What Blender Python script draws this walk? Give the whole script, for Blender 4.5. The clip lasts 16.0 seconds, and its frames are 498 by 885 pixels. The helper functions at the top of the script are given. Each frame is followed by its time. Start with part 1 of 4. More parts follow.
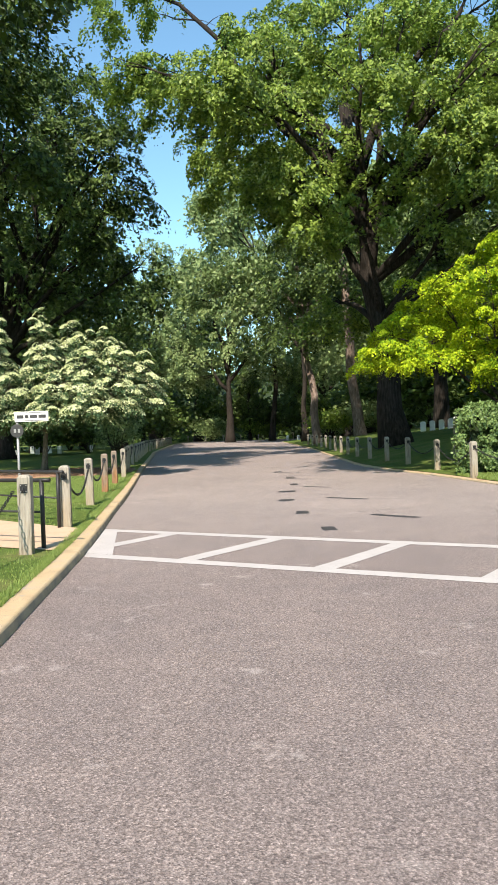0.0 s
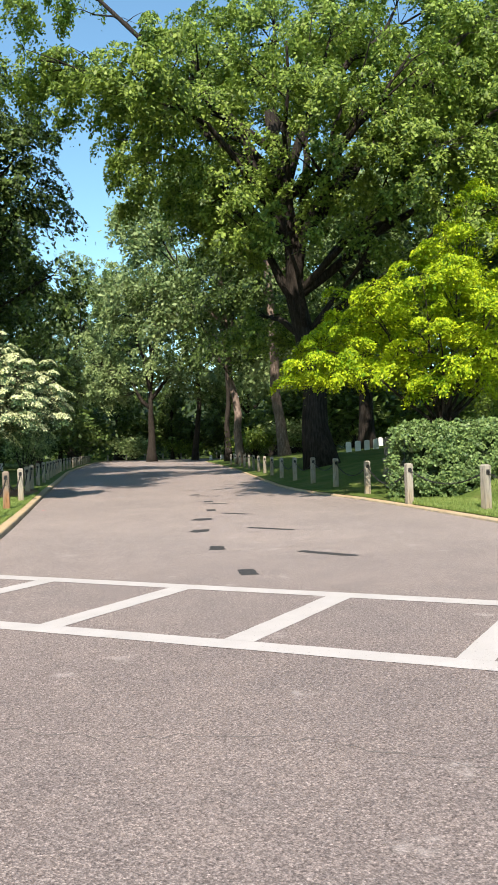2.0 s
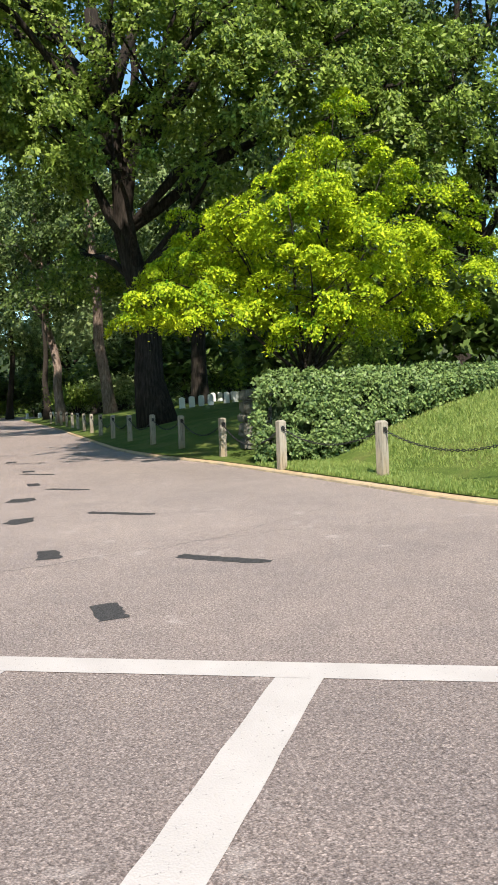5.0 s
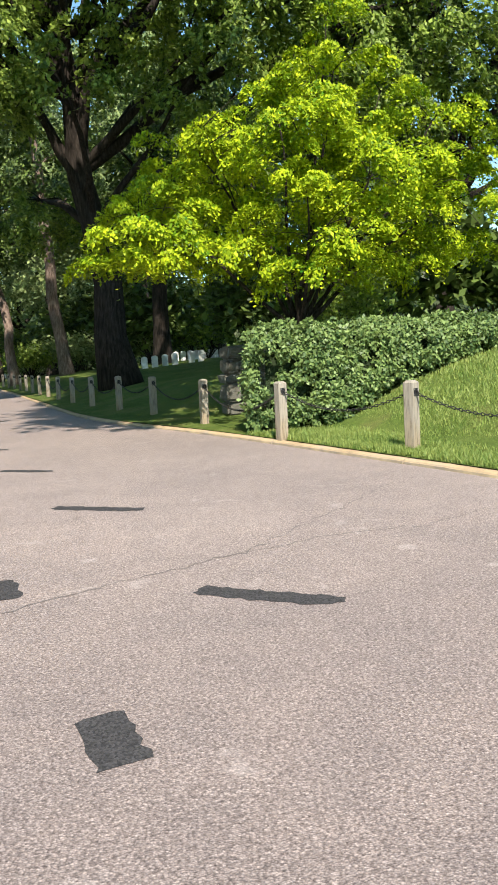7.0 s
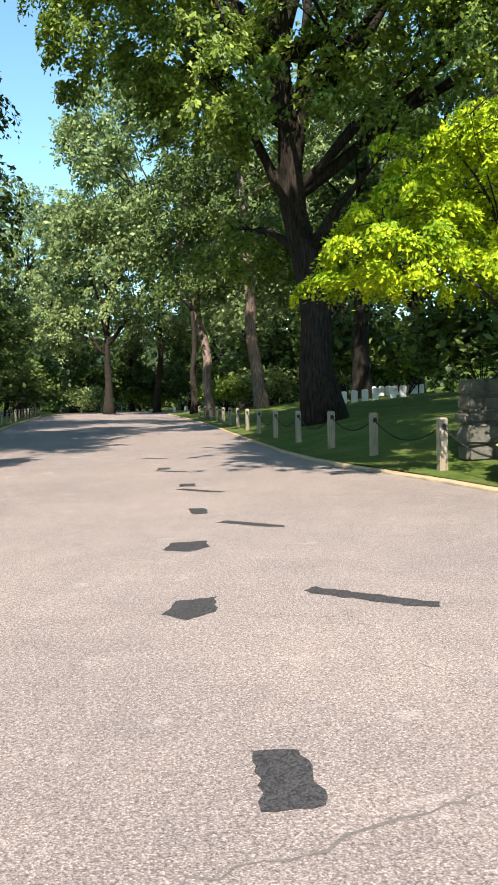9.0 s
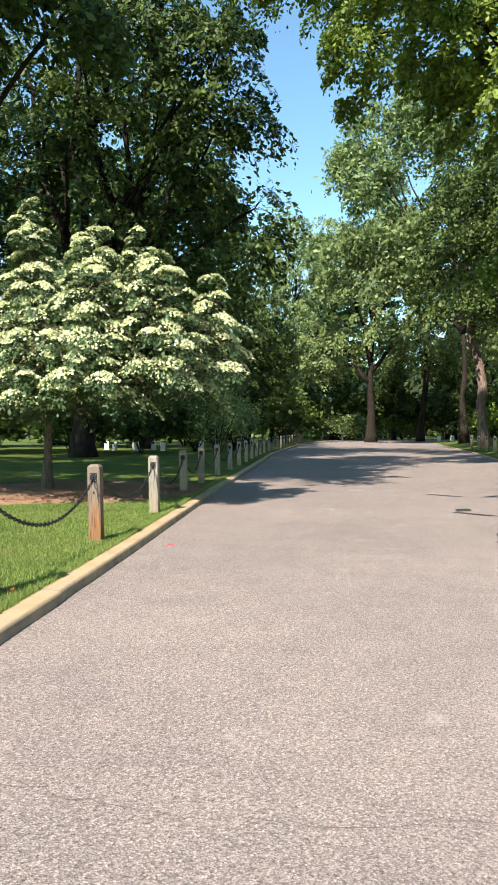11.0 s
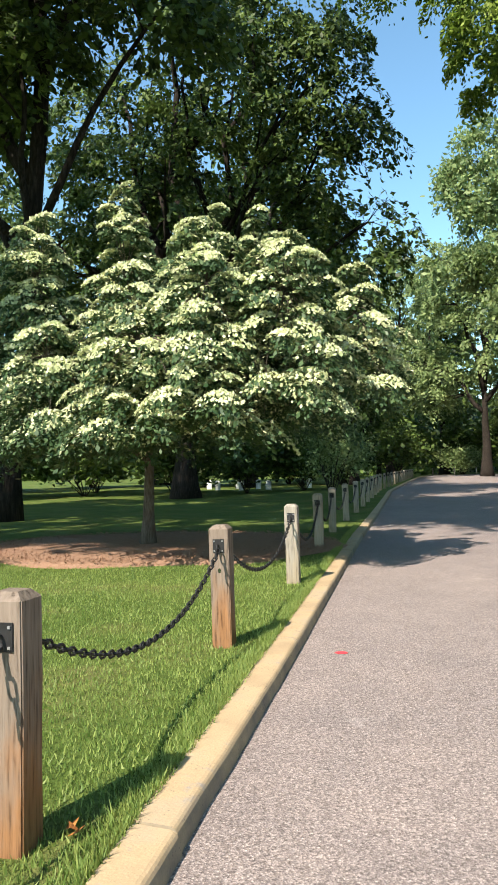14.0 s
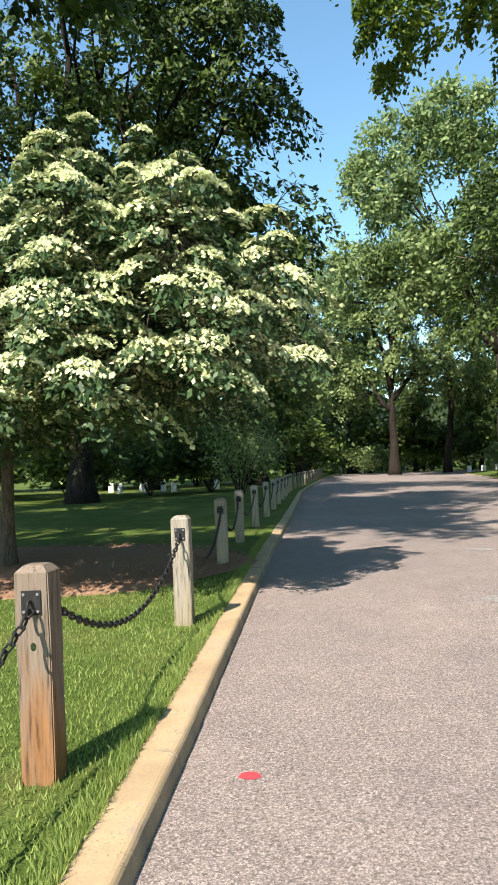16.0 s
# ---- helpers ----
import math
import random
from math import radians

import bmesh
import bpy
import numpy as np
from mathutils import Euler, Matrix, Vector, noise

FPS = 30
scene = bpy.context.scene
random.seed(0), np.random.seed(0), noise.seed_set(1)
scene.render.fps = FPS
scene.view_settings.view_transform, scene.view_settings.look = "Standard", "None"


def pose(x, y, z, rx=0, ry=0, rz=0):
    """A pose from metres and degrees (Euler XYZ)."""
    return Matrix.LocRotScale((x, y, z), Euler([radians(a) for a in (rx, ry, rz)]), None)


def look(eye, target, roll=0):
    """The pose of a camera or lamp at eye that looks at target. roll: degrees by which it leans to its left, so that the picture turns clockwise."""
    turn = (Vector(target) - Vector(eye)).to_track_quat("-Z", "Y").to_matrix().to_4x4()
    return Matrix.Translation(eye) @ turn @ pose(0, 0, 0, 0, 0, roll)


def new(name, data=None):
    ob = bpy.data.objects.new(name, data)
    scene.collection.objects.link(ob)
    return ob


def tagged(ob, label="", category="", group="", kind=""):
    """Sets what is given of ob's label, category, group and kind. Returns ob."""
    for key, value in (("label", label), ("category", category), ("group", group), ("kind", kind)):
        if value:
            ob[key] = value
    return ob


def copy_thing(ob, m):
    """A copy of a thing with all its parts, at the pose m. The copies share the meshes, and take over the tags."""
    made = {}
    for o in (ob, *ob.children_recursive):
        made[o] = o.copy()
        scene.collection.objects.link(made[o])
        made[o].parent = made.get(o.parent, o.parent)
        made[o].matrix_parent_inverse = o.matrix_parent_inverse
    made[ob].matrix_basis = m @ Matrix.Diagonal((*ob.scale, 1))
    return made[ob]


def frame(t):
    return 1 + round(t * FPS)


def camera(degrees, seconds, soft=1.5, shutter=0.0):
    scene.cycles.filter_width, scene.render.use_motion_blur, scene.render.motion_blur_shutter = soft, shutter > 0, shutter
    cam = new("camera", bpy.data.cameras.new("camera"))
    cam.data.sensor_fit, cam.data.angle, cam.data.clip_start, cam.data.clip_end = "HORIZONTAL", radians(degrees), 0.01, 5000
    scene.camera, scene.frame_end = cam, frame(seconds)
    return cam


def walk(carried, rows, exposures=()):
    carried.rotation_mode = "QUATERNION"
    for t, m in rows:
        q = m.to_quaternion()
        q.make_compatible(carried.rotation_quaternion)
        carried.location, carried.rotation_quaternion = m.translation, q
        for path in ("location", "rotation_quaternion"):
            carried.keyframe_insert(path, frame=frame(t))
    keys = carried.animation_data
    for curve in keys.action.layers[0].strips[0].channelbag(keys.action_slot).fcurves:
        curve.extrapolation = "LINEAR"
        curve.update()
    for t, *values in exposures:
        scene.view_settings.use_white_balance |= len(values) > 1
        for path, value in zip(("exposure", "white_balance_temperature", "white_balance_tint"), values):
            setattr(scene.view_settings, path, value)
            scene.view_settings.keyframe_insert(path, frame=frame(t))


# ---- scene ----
cam = camera(36.8, 16.0, soft=1.7)
PATH = [
    (0, (0.872, 2.609, 1.379), (0.802, 4.608, 1.349), -1.9),
    (0.5, (0.975, 3.139, 1.349), (0.976, 5.138, 1.339), -1.7),
    (1, (1.049, 3.552, 1.371), (1.093, 5.551, 1.375), -1.4),
    (1.5, (1.043, 4.14, 1.356), (1.13, 6.138, 1.37), -1.3),
    (2, (1.072, 4.678, 1.368), (1.205, 6.674, 1.384), -1.4),
    (2.5, (1.062, 5.356, 1.336), (1.264, 7.346, 1.341), -2.0),
    (3, (1.019, 5.991, 1.311), (1.299, 7.971, 1.298), -2.2),
    (3.5, (1.018, 6.558, 1.32), (1.384, 8.524, 1.284), -2.2),
    (4, (1.021, 7.145, 1.284), (1.468, 9.094, 1.234), -2.5),
    (4.5, (1.026, 7.616, 1.342), (1.559, 9.542, 1.266), -2.0),
    (7, (1.188, 10.376, 1.339), (1.882, 12.238, 1.114), -2.6),
    (7.5, (1.146, 10.948, 1.341), (1.723, 12.854, 1.159), -2.4),
    (8, (1.08, 11.474, 1.348), (1.536, 13.416, 1.193), -2.0),
    (10.5, (0.397, 14.039, 1.336), (0.163, 16.024, 1.284), -0.7),
    (11, (0.182, 14.54, 1.343), (-0.257, 16.491, 1.313), -0.5),
    (11.5, (-0.08, 15.091, 1.347), (-0.686, 16.997, 1.348), -0.2),
    (12, (-0.391, 15.555, 1.365), (-1.087, 17.429, 1.398), 0.1),
    (12.5, (-0.676, 16.056, 1.365), (-1.414, 17.914, 1.424), 0.3),
    (13, (-0.953, 16.475, 1.376), (-1.697, 18.329, 1.452), 0.0),
    (13.5, (-1.113, 16.983, 1.368), (-1.842, 18.844, 1.45), -0.9),
    (14, (-1.371, 17.527, 1.373), (-2.057, 19.405, 1.446), -1.6),
    (14.5, (-1.526, 18.121, 1.359), (-2.17, 20.014, 1.42), -2.1),
    (15, (-1.661, 18.629, 1.34), (-2.262, 20.535, 1.397), -2.3),
    (15.5, (-1.729, 19.206, 1.325), (-2.271, 21.13, 1.382), -2.5),
    (16, (-1.885, 19.791, 1.341), (-2.339, 21.738, 1.409), -2.3),
]
walk(cam, [(t, look(eye, target, roll)) for t, eye, target, roll in PATH],
     exposures=[(0, 0.84), (4.5, 0.78), (7.0, 0.88), (8.0, 1.08), (10.5, 0.98), (12.0, 0.90), (16, 0.92)])

# ---------------- sun, sky, exposure ----------------
SUN_X, SUN_Y, SUN_ELEV = -0.22, -0.97, 45.0
world = bpy.data.worlds.new("sky")
scene.world = world
world.use_nodes = True
wn = world.node_tree
sky = wn.nodes.new("ShaderNodeTexSky")
sky.sky_type, sky.sun_disc = "NISHITA", False
sky.sun_elevation, sky.sun_rotation = radians(SUN_ELEV), math.atan2(SUN_X, SUN_Y)
sky.air_density, sky.dust_density, sky.ozone_density = 1.0, 0.4, 1.0
tint = wn.nodes.new("ShaderNodeMix")
tint.data_type, tint.blend_type = "RGBA", "MULTIPLY"
tint.inputs[0].default_value = 1.0
tint.inputs[7].default_value = (0.92, 1.16, 1.13, 1)
wn.links.new(sky.outputs[0], tint.inputs[6])
wn.links.new(tint.outputs[2], wn.nodes["Background"].inputs[0])
wn.nodes["Background"].inputs[1].default_value = 0.13
sun = new("sun", bpy.data.lights.new("sun", "SUN"))
sun.data.energy, sun.data.angle, sun.data.color = 5.0, radians(0.55), (1.0, 0.90, 0.78)
se = math.sin(radians(SUN_ELEV)) / math.cos(radians(SUN_ELEV))
sun.matrix_world = look((SUN_X * 50, SUN_Y * 50, se * 50), (0, 0, 0))


# ---------------- materials ----------------
def mat_base(name, rough=0.8, spec=0.3):
    m = bpy.data.materials.new(name)
    m.use_nodes = True
    b = m.node_tree.nodes["Principled BSDF"]
    b.inputs["Roughness"].default_value = rough
    b.inputs["Specular IOR Level"].default_value = spec
    return m, m.node_tree, b


def nd(nt, kind, **inputs):
    n = nt.nodes.new(kind)
    for k, v in inputs.items():
        n.inputs[k.replace("_", " ")].default_value = v
    return n


def coords(nt):
    return nt.nodes.new("ShaderNodeNewGeometry").outputs["Position"]


def ramp(nt, fac, stops):
    r = nt.nodes.new("ShaderNodeValToRGB")
    while len(r.color_ramp.elements) < len(stops):
        r.color_ramp.elements.new(0.5)
    for e, (p, c) in zip(r.color_ramp.elements, stops):
        e.position = p
        e.color = (*c, 1) if len(c) == 3 else c
    nt.links.new(fac, r.inputs[0])
    return r.outputs[0]


def mix(nt, fac, a, b, blend="MIX"):
    n = nt.nodes.new("ShaderNodeMix")
    n.data_type, n.blend_type = "RGBA", blend
    for sock, v in ((n.inputs[0], fac), (n.inputs[6], a), (n.inputs[7], b)):
        if hasattr(v, "is_output"):
            nt.links.new(v, sock)
        else:
            sock.default_value = v if not isinstance(v, tuple) else (*v, 1)
    return n.outputs[2]


def noise_tex(nt, vec, scale, detail=4.0, rough=0.55):
    n = nd(nt, "ShaderNodeTexNoise", Scale=scale, Detail=detail, Roughness=rough)
    nt.links.new(vec, n.inputs["Vector"])
    return n.outputs["Fac"]


def voronoi(nt, vec, scale, feature="F1"):
    n = nd(nt, "ShaderNodeTexVoronoi", Scale=scale)
    n.feature = feature
    nt.links.new(vec, n.inputs["Vector"])
    return n


def stretch(nt, vec, s):
    n = nt.nodes.new("ShaderNodeMapping")
    n.inputs["Scale"].default_value = s
    nt.links.new(vec, n.inputs["Vector"])
    return n.outputs[0]


def bump(nt, b, height, strength, dist):
    n = nd(nt, "ShaderNodeBump", Strength=strength, Distance=dist)
    nt.links.new(height, n.inputs["Height"])
    nt.links.new(n.outputs[0], b.inputs["Normal"])


def asphalt_material():
    m, nt, b = mat_base("asphalt", 0.85, 0.25)
    v = coords(nt)
    chips = voronoi(nt, v, 125.0)
    grain = noise_tex(nt, v, 66.0, 5.0, 0.75)
    big = noise_tex(nt, v, 0.35, 4.0, 0.6)
    mid = noise_tex(nt, v, 2.2, 5.0, 0.65)
    col = ramp(nt, chips.outputs["Color"], [(0.1, (0.208, 0.177, 0.168)), (0.5, (0.297, 0.257, 0.242)), (0.92, (0.425, 0.373, 0.351))])
    gaps = ramp(nt, chips.outputs["Distance"], [(0.45, (1, 1, 1)), (0.85, (0.60, 0.59, 0.59))])
    col = mix(nt, 0.7, col, gaps, "MULTIPLY")
    col = mix(nt, 1.0, col, ramp(nt, grain, [(0.36, (0.56, 0.55, 0.55)), (0.5, (1.0, 1.0, 1.0)), (0.65, (1.48, 1.46, 1.44))]), "MULTIPLY")
    col = mix(nt, 0.9, col, ramp(nt, big, [(0.3, (0.86, 0.85, 0.86)), (0.7, (1.08, 1.05, 1.03))]), "MULTIPLY")
    col = mix(nt, 0.9, col, ramp(nt, mid, [(0.3, (0.88, 0.88, 0.89)), (0.75, (1.1, 1.08, 1.06))]), "MULTIPLY")
    sep = nt.nodes.new("ShaderNodeSeparateXYZ")
    nt.links.new(v, sep.inputs[0])
    reach = nt.nodes.new("ShaderNodeMapRange")
    reach.inputs["From Min"].default_value, reach.inputs["From Max"].default_value = 9.5, 16.0
    nt.links.new(sep.outputs["Y"], reach.inputs["Value"])
    col = mix(nt, 1.0, col, ramp(nt, reach.outputs[0], [(0.0, (0.765, 0.74, 0.735)), (1.0, (1.03, 1.02, 1.0))]), "MULTIPLY")
    # coarse stone stands proud but where wheels have polished the middle lane
    lane = nt.nodes.new("ShaderNodeMapRange")
    lane.inputs["From Min"].default_value, lane.inputs["From Max"].default_value = -0.7, 0.6
    nt.links.new(sep.outputs["X"], lane.inputs["Value"])
    worn_lane = mix(nt, 1.0, ramp(nt, lane.outputs[0], [(0.0, (0, 0, 0)), (1.0, (1, 1, 1))]), ramp(nt, reach.outputs[0], [(0.05, (0, 0, 0)), (0.4, (1, 1, 1))]), "MULTIPLY")
    coarse = ramp(nt, worn_lane, [(0.0, (0.45, 0.45, 0.45)), (1.0, (0.03, 0.03, 0.03))])
    stones = ramp(nt, voronoi(nt, v, 68.0).outputs["Color"], [(0.12, (0.55, 0.54, 0.54)), (0.5, (1.0, 1.0, 1.0)), (0.88, (1.48, 1.46, 1.44))])
    col = mix(nt, coarse, col, stones, "MULTIPLY")
    pale = voronoi(nt, v, 1.6)
    worn = mix(nt, 0.5, pale.outputs["Distance"], noise_tex(nt, v, 9.0, 3.0))
    col = mix(nt, ramp(nt, worn, [(0.24, (0.3, 0.3, 0.3)), (0.32, (0, 0, 0))]), col, (0.5, 0.44, 0.41))
    nt.links.new(col, b.inputs["Base Color"])
    h = mix(nt, 0.4, chips.outputs["Distance"], grain)
    bump(nt, b, h, 0.7, 0.008)
    return m


def tar_material():
    m, nt, b = mat_base("tar patch", 0.75, 0.3)
    v = coords(nt)
    c = voronoi(nt, v, 110.0)
    nt.links.new(ramp(nt, c.outputs["Color"], [(0.2, (0.026, 0.025, 0.026)), (0.9, (0.078, 0.074, 0.075))]), b.inputs["Base Color"])
    bump(nt, b, c.outputs["Distance"], 0.5, 0.005)
    return m


def paint_material(name, col, wear):
    m, nt, b = mat_base(name, 0.6, 0.3)
    v = coords(nt)
    n = noise_tex(nt, v, 60.0, 5.0, 0.7)
    big = noise_tex(nt, v, 3.0, 4.0)
    c = mix(nt, ramp(nt, n, [(wear, (1, 1, 1)), (wear + 0.08, (0, 0, 0))]), col, tuple(x * 0.45 for x in col))
    c = mix(nt, 0.7, c, ramp(nt, big, [(0.3, (0.86, 0.85, 0.84)), (0.7, (1.04, 1.03, 1.02))]), "MULTIPLY")
    nt.links.new(c, b.inputs["Base Color"])
    bump(nt, b, voronoi(nt, v, 110.0).outputs["Distance"], 0.35, 0.003)
    return m


def kerb_material():
    m, nt, b = mat_base("painted concrete kerb", 0.8, 0.25)
    v = coords(nt)
    flake = noise_tex(nt, v, 7.0, 7.0, 0.7)
    fine = noise_tex(nt, v, 90.0, 3.0)
    c = ramp(nt, noise_tex(nt, v, 1.7, 5.0, 0.6), [(0.32, (0.40, 0.29, 0.175)), (0.5, (0.50, 0.37, 0.22)), (0.7, (0.44, 0.35, 0.245))])
    c = mix(nt, ramp(nt, flake, [(0.60, (0, 0, 0)), (0.70, (0.85, 0.85, 0.85))]), c, (0.33, 0.30, 0.27))
    geo = nt.nodes.new("ShaderNodeNewGeometry")
    sep = nt.nodes.new("ShaderNodeSeparateXYZ")
    nt.links.new(geo.outputs["True Normal"], sep.inputs[0])
    side = ramp(nt, sep.outputs["Z"], [(0.25, (1, 1, 1)), (0.8, (0, 0, 0))])
    bare = ramp(nt, noise_tex(nt, v, 4.0, 5.0), [(0.35, (0.42, 0.34, 0.22)), (0.65, (0.24, 0.205, 0.16))])
    c = mix(nt, side, c, bare)
    c = mix(nt, 0.5, c, ramp(nt, fine, [(0.3, (0.8, 0.8, 0.8)), (0.7, (1.1, 1.1, 1.1))]), "MULTIPLY")
    nt.links.new(c, b.inputs["Base Color"])
    pits = voronoi(nt, v, 55.0)
    c = mix(nt, ramp(nt, mix(nt, 0.5, pits.outputs["Distance"], noise_tex(nt, v, 6.0, 4.0)), [(0.27, (0.75, 0.75, 0.75)), (0.34, (0, 0, 0))]), c, (0.13, 0.11, 0.09))
    nt.links.new(c, b.inputs["Base Color"])
    bump(nt, b, mix(nt, 0.5, flake, fine), 0.5, 0.01)
    return m


def grass_ground_material():
    m, nt, b = mat_base("lawn", 0.9, 0.15)
    v = coords(nt)
    big = noise_tex(nt, v, 0.9, 4.0, 0.6)
    mid = noise_tex(nt, v, 9.0, 5.0, 0.7)
    fine = noise_tex(nt, v, 70.0, 4.0, 0.7)
    c = ramp(nt, big, [(0.3, (0.085, 0.135, 0.026)), (0.52, (0.125, 0.17, 0.04)), (0.75, (0.21, 0.195, 0.075))])
    c = mix(nt, 0.85, c, ramp(nt, mid, [(0.3, (0.6, 0.62, 0.6)), (0.7, (1.2, 1.2, 1.15))]), "MULTIPLY")
    c = mix(nt, 0.9, c, ramp(nt, fine, [(0.3, (0.45, 0.5, 0.42)), (0.7, (1.3, 1.3, 1.25))]), "MULTIPLY")
    nt.links.new(c, b.inputs["Base Color"])
    bump(nt, b, mix(nt, 0.5, mid, fine), 0.8, 0.04)
    return m


def leaf_material(name, dark, light, transl=0.35, tcol=None, rough=0.5, gloss=0.25, patchy=0.45, size=0.7):
    m, nt, b = mat_base(name, rough, gloss)
    geo = nt.nodes.new("ShaderNodeNewGeometry")
    rnd = geo.outputs["Random Per Island"]
    patch = noise_tex(nt, geo.outputs["Position"], size, 3.0)
    f = mix(nt, patchy, rnd, patch)
    c = ramp(nt, f, [(0.2, dark), (0.8, light)])
    nt.links.new(c, b.inputs["Base Color"])
    t = nt.nodes.new("ShaderNodeBsdfTranslucent")
    tc = mix(nt, 0.55, c, tcol or tuple(min(1, x * 1.5) for x in light))
    nt.links.new(tc, t.inputs["Color"])
    mx = nt.nodes.new("ShaderNodeMixShader")
    mx.inputs[0].default_value = transl
    nt.links.new(b.outputs[0], mx.inputs[1])
    nt.links.new(t.outputs[0], mx.inputs[2])
    nt.links.new(mx.outputs[0], nt.nodes["Material Output"].inputs["Surface"])
    return m


def bark_material(name, a, c2, scale=1.0):
    m, nt, b = mat_base(name, 0.9, 0.15)
    v = coords(nt)
    s = stretch(nt, v, (9 * scale, 9 * scale, 1.3 * scale))
    n = noise_tex(nt, s, 1.6, 6.0, 0.7)
    big = noise_tex(nt, v, 1.2, 4.0, 0.6)
    c = ramp(nt, n, [(0.32, tuple(x * 0.35 for x in a)), (0.5, a), (0.72, c2)])
    c = mix(nt, 0.8, c, ramp(nt, big, [(0.3, (0.65, 0.65, 0.65)), (0.7, (1.15, 1.12, 1.1))]), "MULTIPLY")
    nt.links.new(c, b.inputs["Base Color"])
    bump(nt, b, n, 1.0, 0.05)
    return m


def timber_material(name, base, grey):
    m, nt, b = mat_base(name, 0.85, 0.2)
    tc = nt.nodes.new("ShaderNodeTexCoord").outputs["Object"]
    info = nt.nodes.new("ShaderNodeObjectInfo").outputs["Random"]
    add = nt.nodes.new("ShaderNodeVectorMath")
    add.operation = "ADD"
    nt.links.new(tc, add.inputs[0])
    nt.links.new(info, add.inputs[1])
    s = stretch(nt, add.outputs[0], (26, 26, 1.6))
    n = noise_tex(nt, s, 2.2, 6.0, 0.65)
    sep = nt.nodes.new("ShaderNodeSeparateXYZ")
    nt.links.new(tc, sep.inputs[0])
    blot = noise_tex(nt, stretch(nt, add.outputs[0], (5, 5, 1.5)), 2.0, 4.0)
    wear = nt.nodes.new("ShaderNodeMath")
    wear.operation = "MULTIPLY_ADD"
    nt.links.new(sep.outputs["Z"], wear.inputs[0])
    wear.inputs[1].default_value = 0.75
    nt.links.new(blot, wear.inputs[2])
    greyness = ramp(nt, wear.outputs[0], [(0.62, (0, 0, 0)), (0.95, (1, 1, 1))])
    c = mix(nt, greyness, base, grey)
    c = mix(nt, 0.9, c, ramp(nt, n, [(0.32, (0.22, 0.20, 0.18)), (0.46, (0.80, 0.78, 0.75)), (0.75, (1.15, 1.13, 1.1))]), "MULTIPLY")
    nt.links.new(c, b.inputs["Base Color"])
    bump(nt, b, n, 0.7, 0.01)
    return m


def rough_material(name, a, c2, scale, rough=0.85, depth=0.01, metal=0.0):
    m, nt, b = mat_base(name, rough, 0.3)
    v = coords(nt)
    n = noise_tex(nt, v, scale, 6.0, 0.65)
    f = noise_tex(nt, v, scale * 9, 4.0, 0.6)
    c = ramp(nt, mix(nt, 0.4, n, f), [(0.3, a), (0.7, c2)])
    nt.links.new(c, b.inputs["Base Color"])
    b.inputs["Metallic"].default_value = metal
    bump(nt, b, f, 0.6, depth)
    return m


ASPHALT, TAR = asphalt_material(), tar_material()
WHITE_LINE = paint_material("white road paint", (0.48, 0.445, 0.43), 0.31)
RED_PAINT = paint_material("red marking paint", (0.75, 0.07, 0.09), 0.36)
FADED = paint_material("faded paint", (0.46, 0.42, 0.40), 0.48)
CRACK = rough_material("crack filler", (0.115, 0.10, 0.095), (0.19, 0.168, 0.156), 8.0)
KERB, LAWN = kerb_material(), grass_ground_material()
BLADE = leaf_material("grass blade", (0.09, 0.165, 0.030), (0.33, 0.39, 0.115), 0.3)
MULCH = rough_material("wood mulch", (0.22, 0.115, 0.07), (0.46, 0.29, 0.19), 22.0, depth=0.03)
CONCRETE = rough_material("path concrete", (0.46, 0.31, 0.20), (0.57, 0.42, 0.29), 2.5)
STONE = rough_material("wall stone", (0.055, 0.06, 0.045), (0.20, 0.19, 0.165), 5.0, depth=0.03)
SOIL = rough_material("bare soil", (0.13, 0.11, 0.045), (0.30, 0.24, 0.13), 14.0, depth=0.03)
MARBLE = rough_material("white marble", (0.66, 0.66, 0.64), (0.82, 0.82, 0.80), 5.0, rough=0.6, depth=0.002)
IRON = rough_material("black iron", (0.012, 0.012, 0.013), (0.035, 0.033, 0.032), 20.0, rough=0.45, depth=0.002)
STEEL = rough_material("grey steel", (0.25, 0.25, 0.25), (0.38, 0.38, 0.37), 8.0, rough=0.5, depth=0.001, metal=0.4)
SIGN_WHITE = rough_material("sign white", (0.74, 0.74, 0.72), (0.82, 0.82, 0.80), 6.0, rough=0.5, depth=0.001)
SIGN_DARK = rough_material("sign dark", (0.03, 0.03, 0.03), (0.06, 0.06, 0.06), 6.0, rough=0.5, depth=0.001)
TIMBER = timber_material("orange weathered timber", (0.31, 0.16, 0.075), (0.25, 0.20, 0.16))
TIMBER_PALE = timber_material("pale weathered timber", (0.36, 0.30, 0.215), (0.35, 0.32, 0.27))
# trunk shade is put into the near-black oak colour; the reddish one is lightened
BARK_OAK_SHADED = bark_material("shaded oak bark", (0.028, 0.023, 0.019), (0.065, 0.054, 0.045))
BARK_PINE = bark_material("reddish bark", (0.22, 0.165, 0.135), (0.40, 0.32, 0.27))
BARK_DOG = bark_material("grey smooth bark", (0.19, 0.155, 0.125), (0.30, 0.26, 0.22), 2.5)
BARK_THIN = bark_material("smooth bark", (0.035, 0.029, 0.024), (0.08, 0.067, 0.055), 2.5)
LEAF_OAK = leaf_material("oak leaf", (0.022, 0.058, 0.012), (0.32, 0.42, 0.075), 0.27, (0.26, 0.42, 0.05))
LEAF_DARK = leaf_material("dark leaf", (0.008, 0.024, 0.007), (0.135, 0.20, 0.044), 0.15)
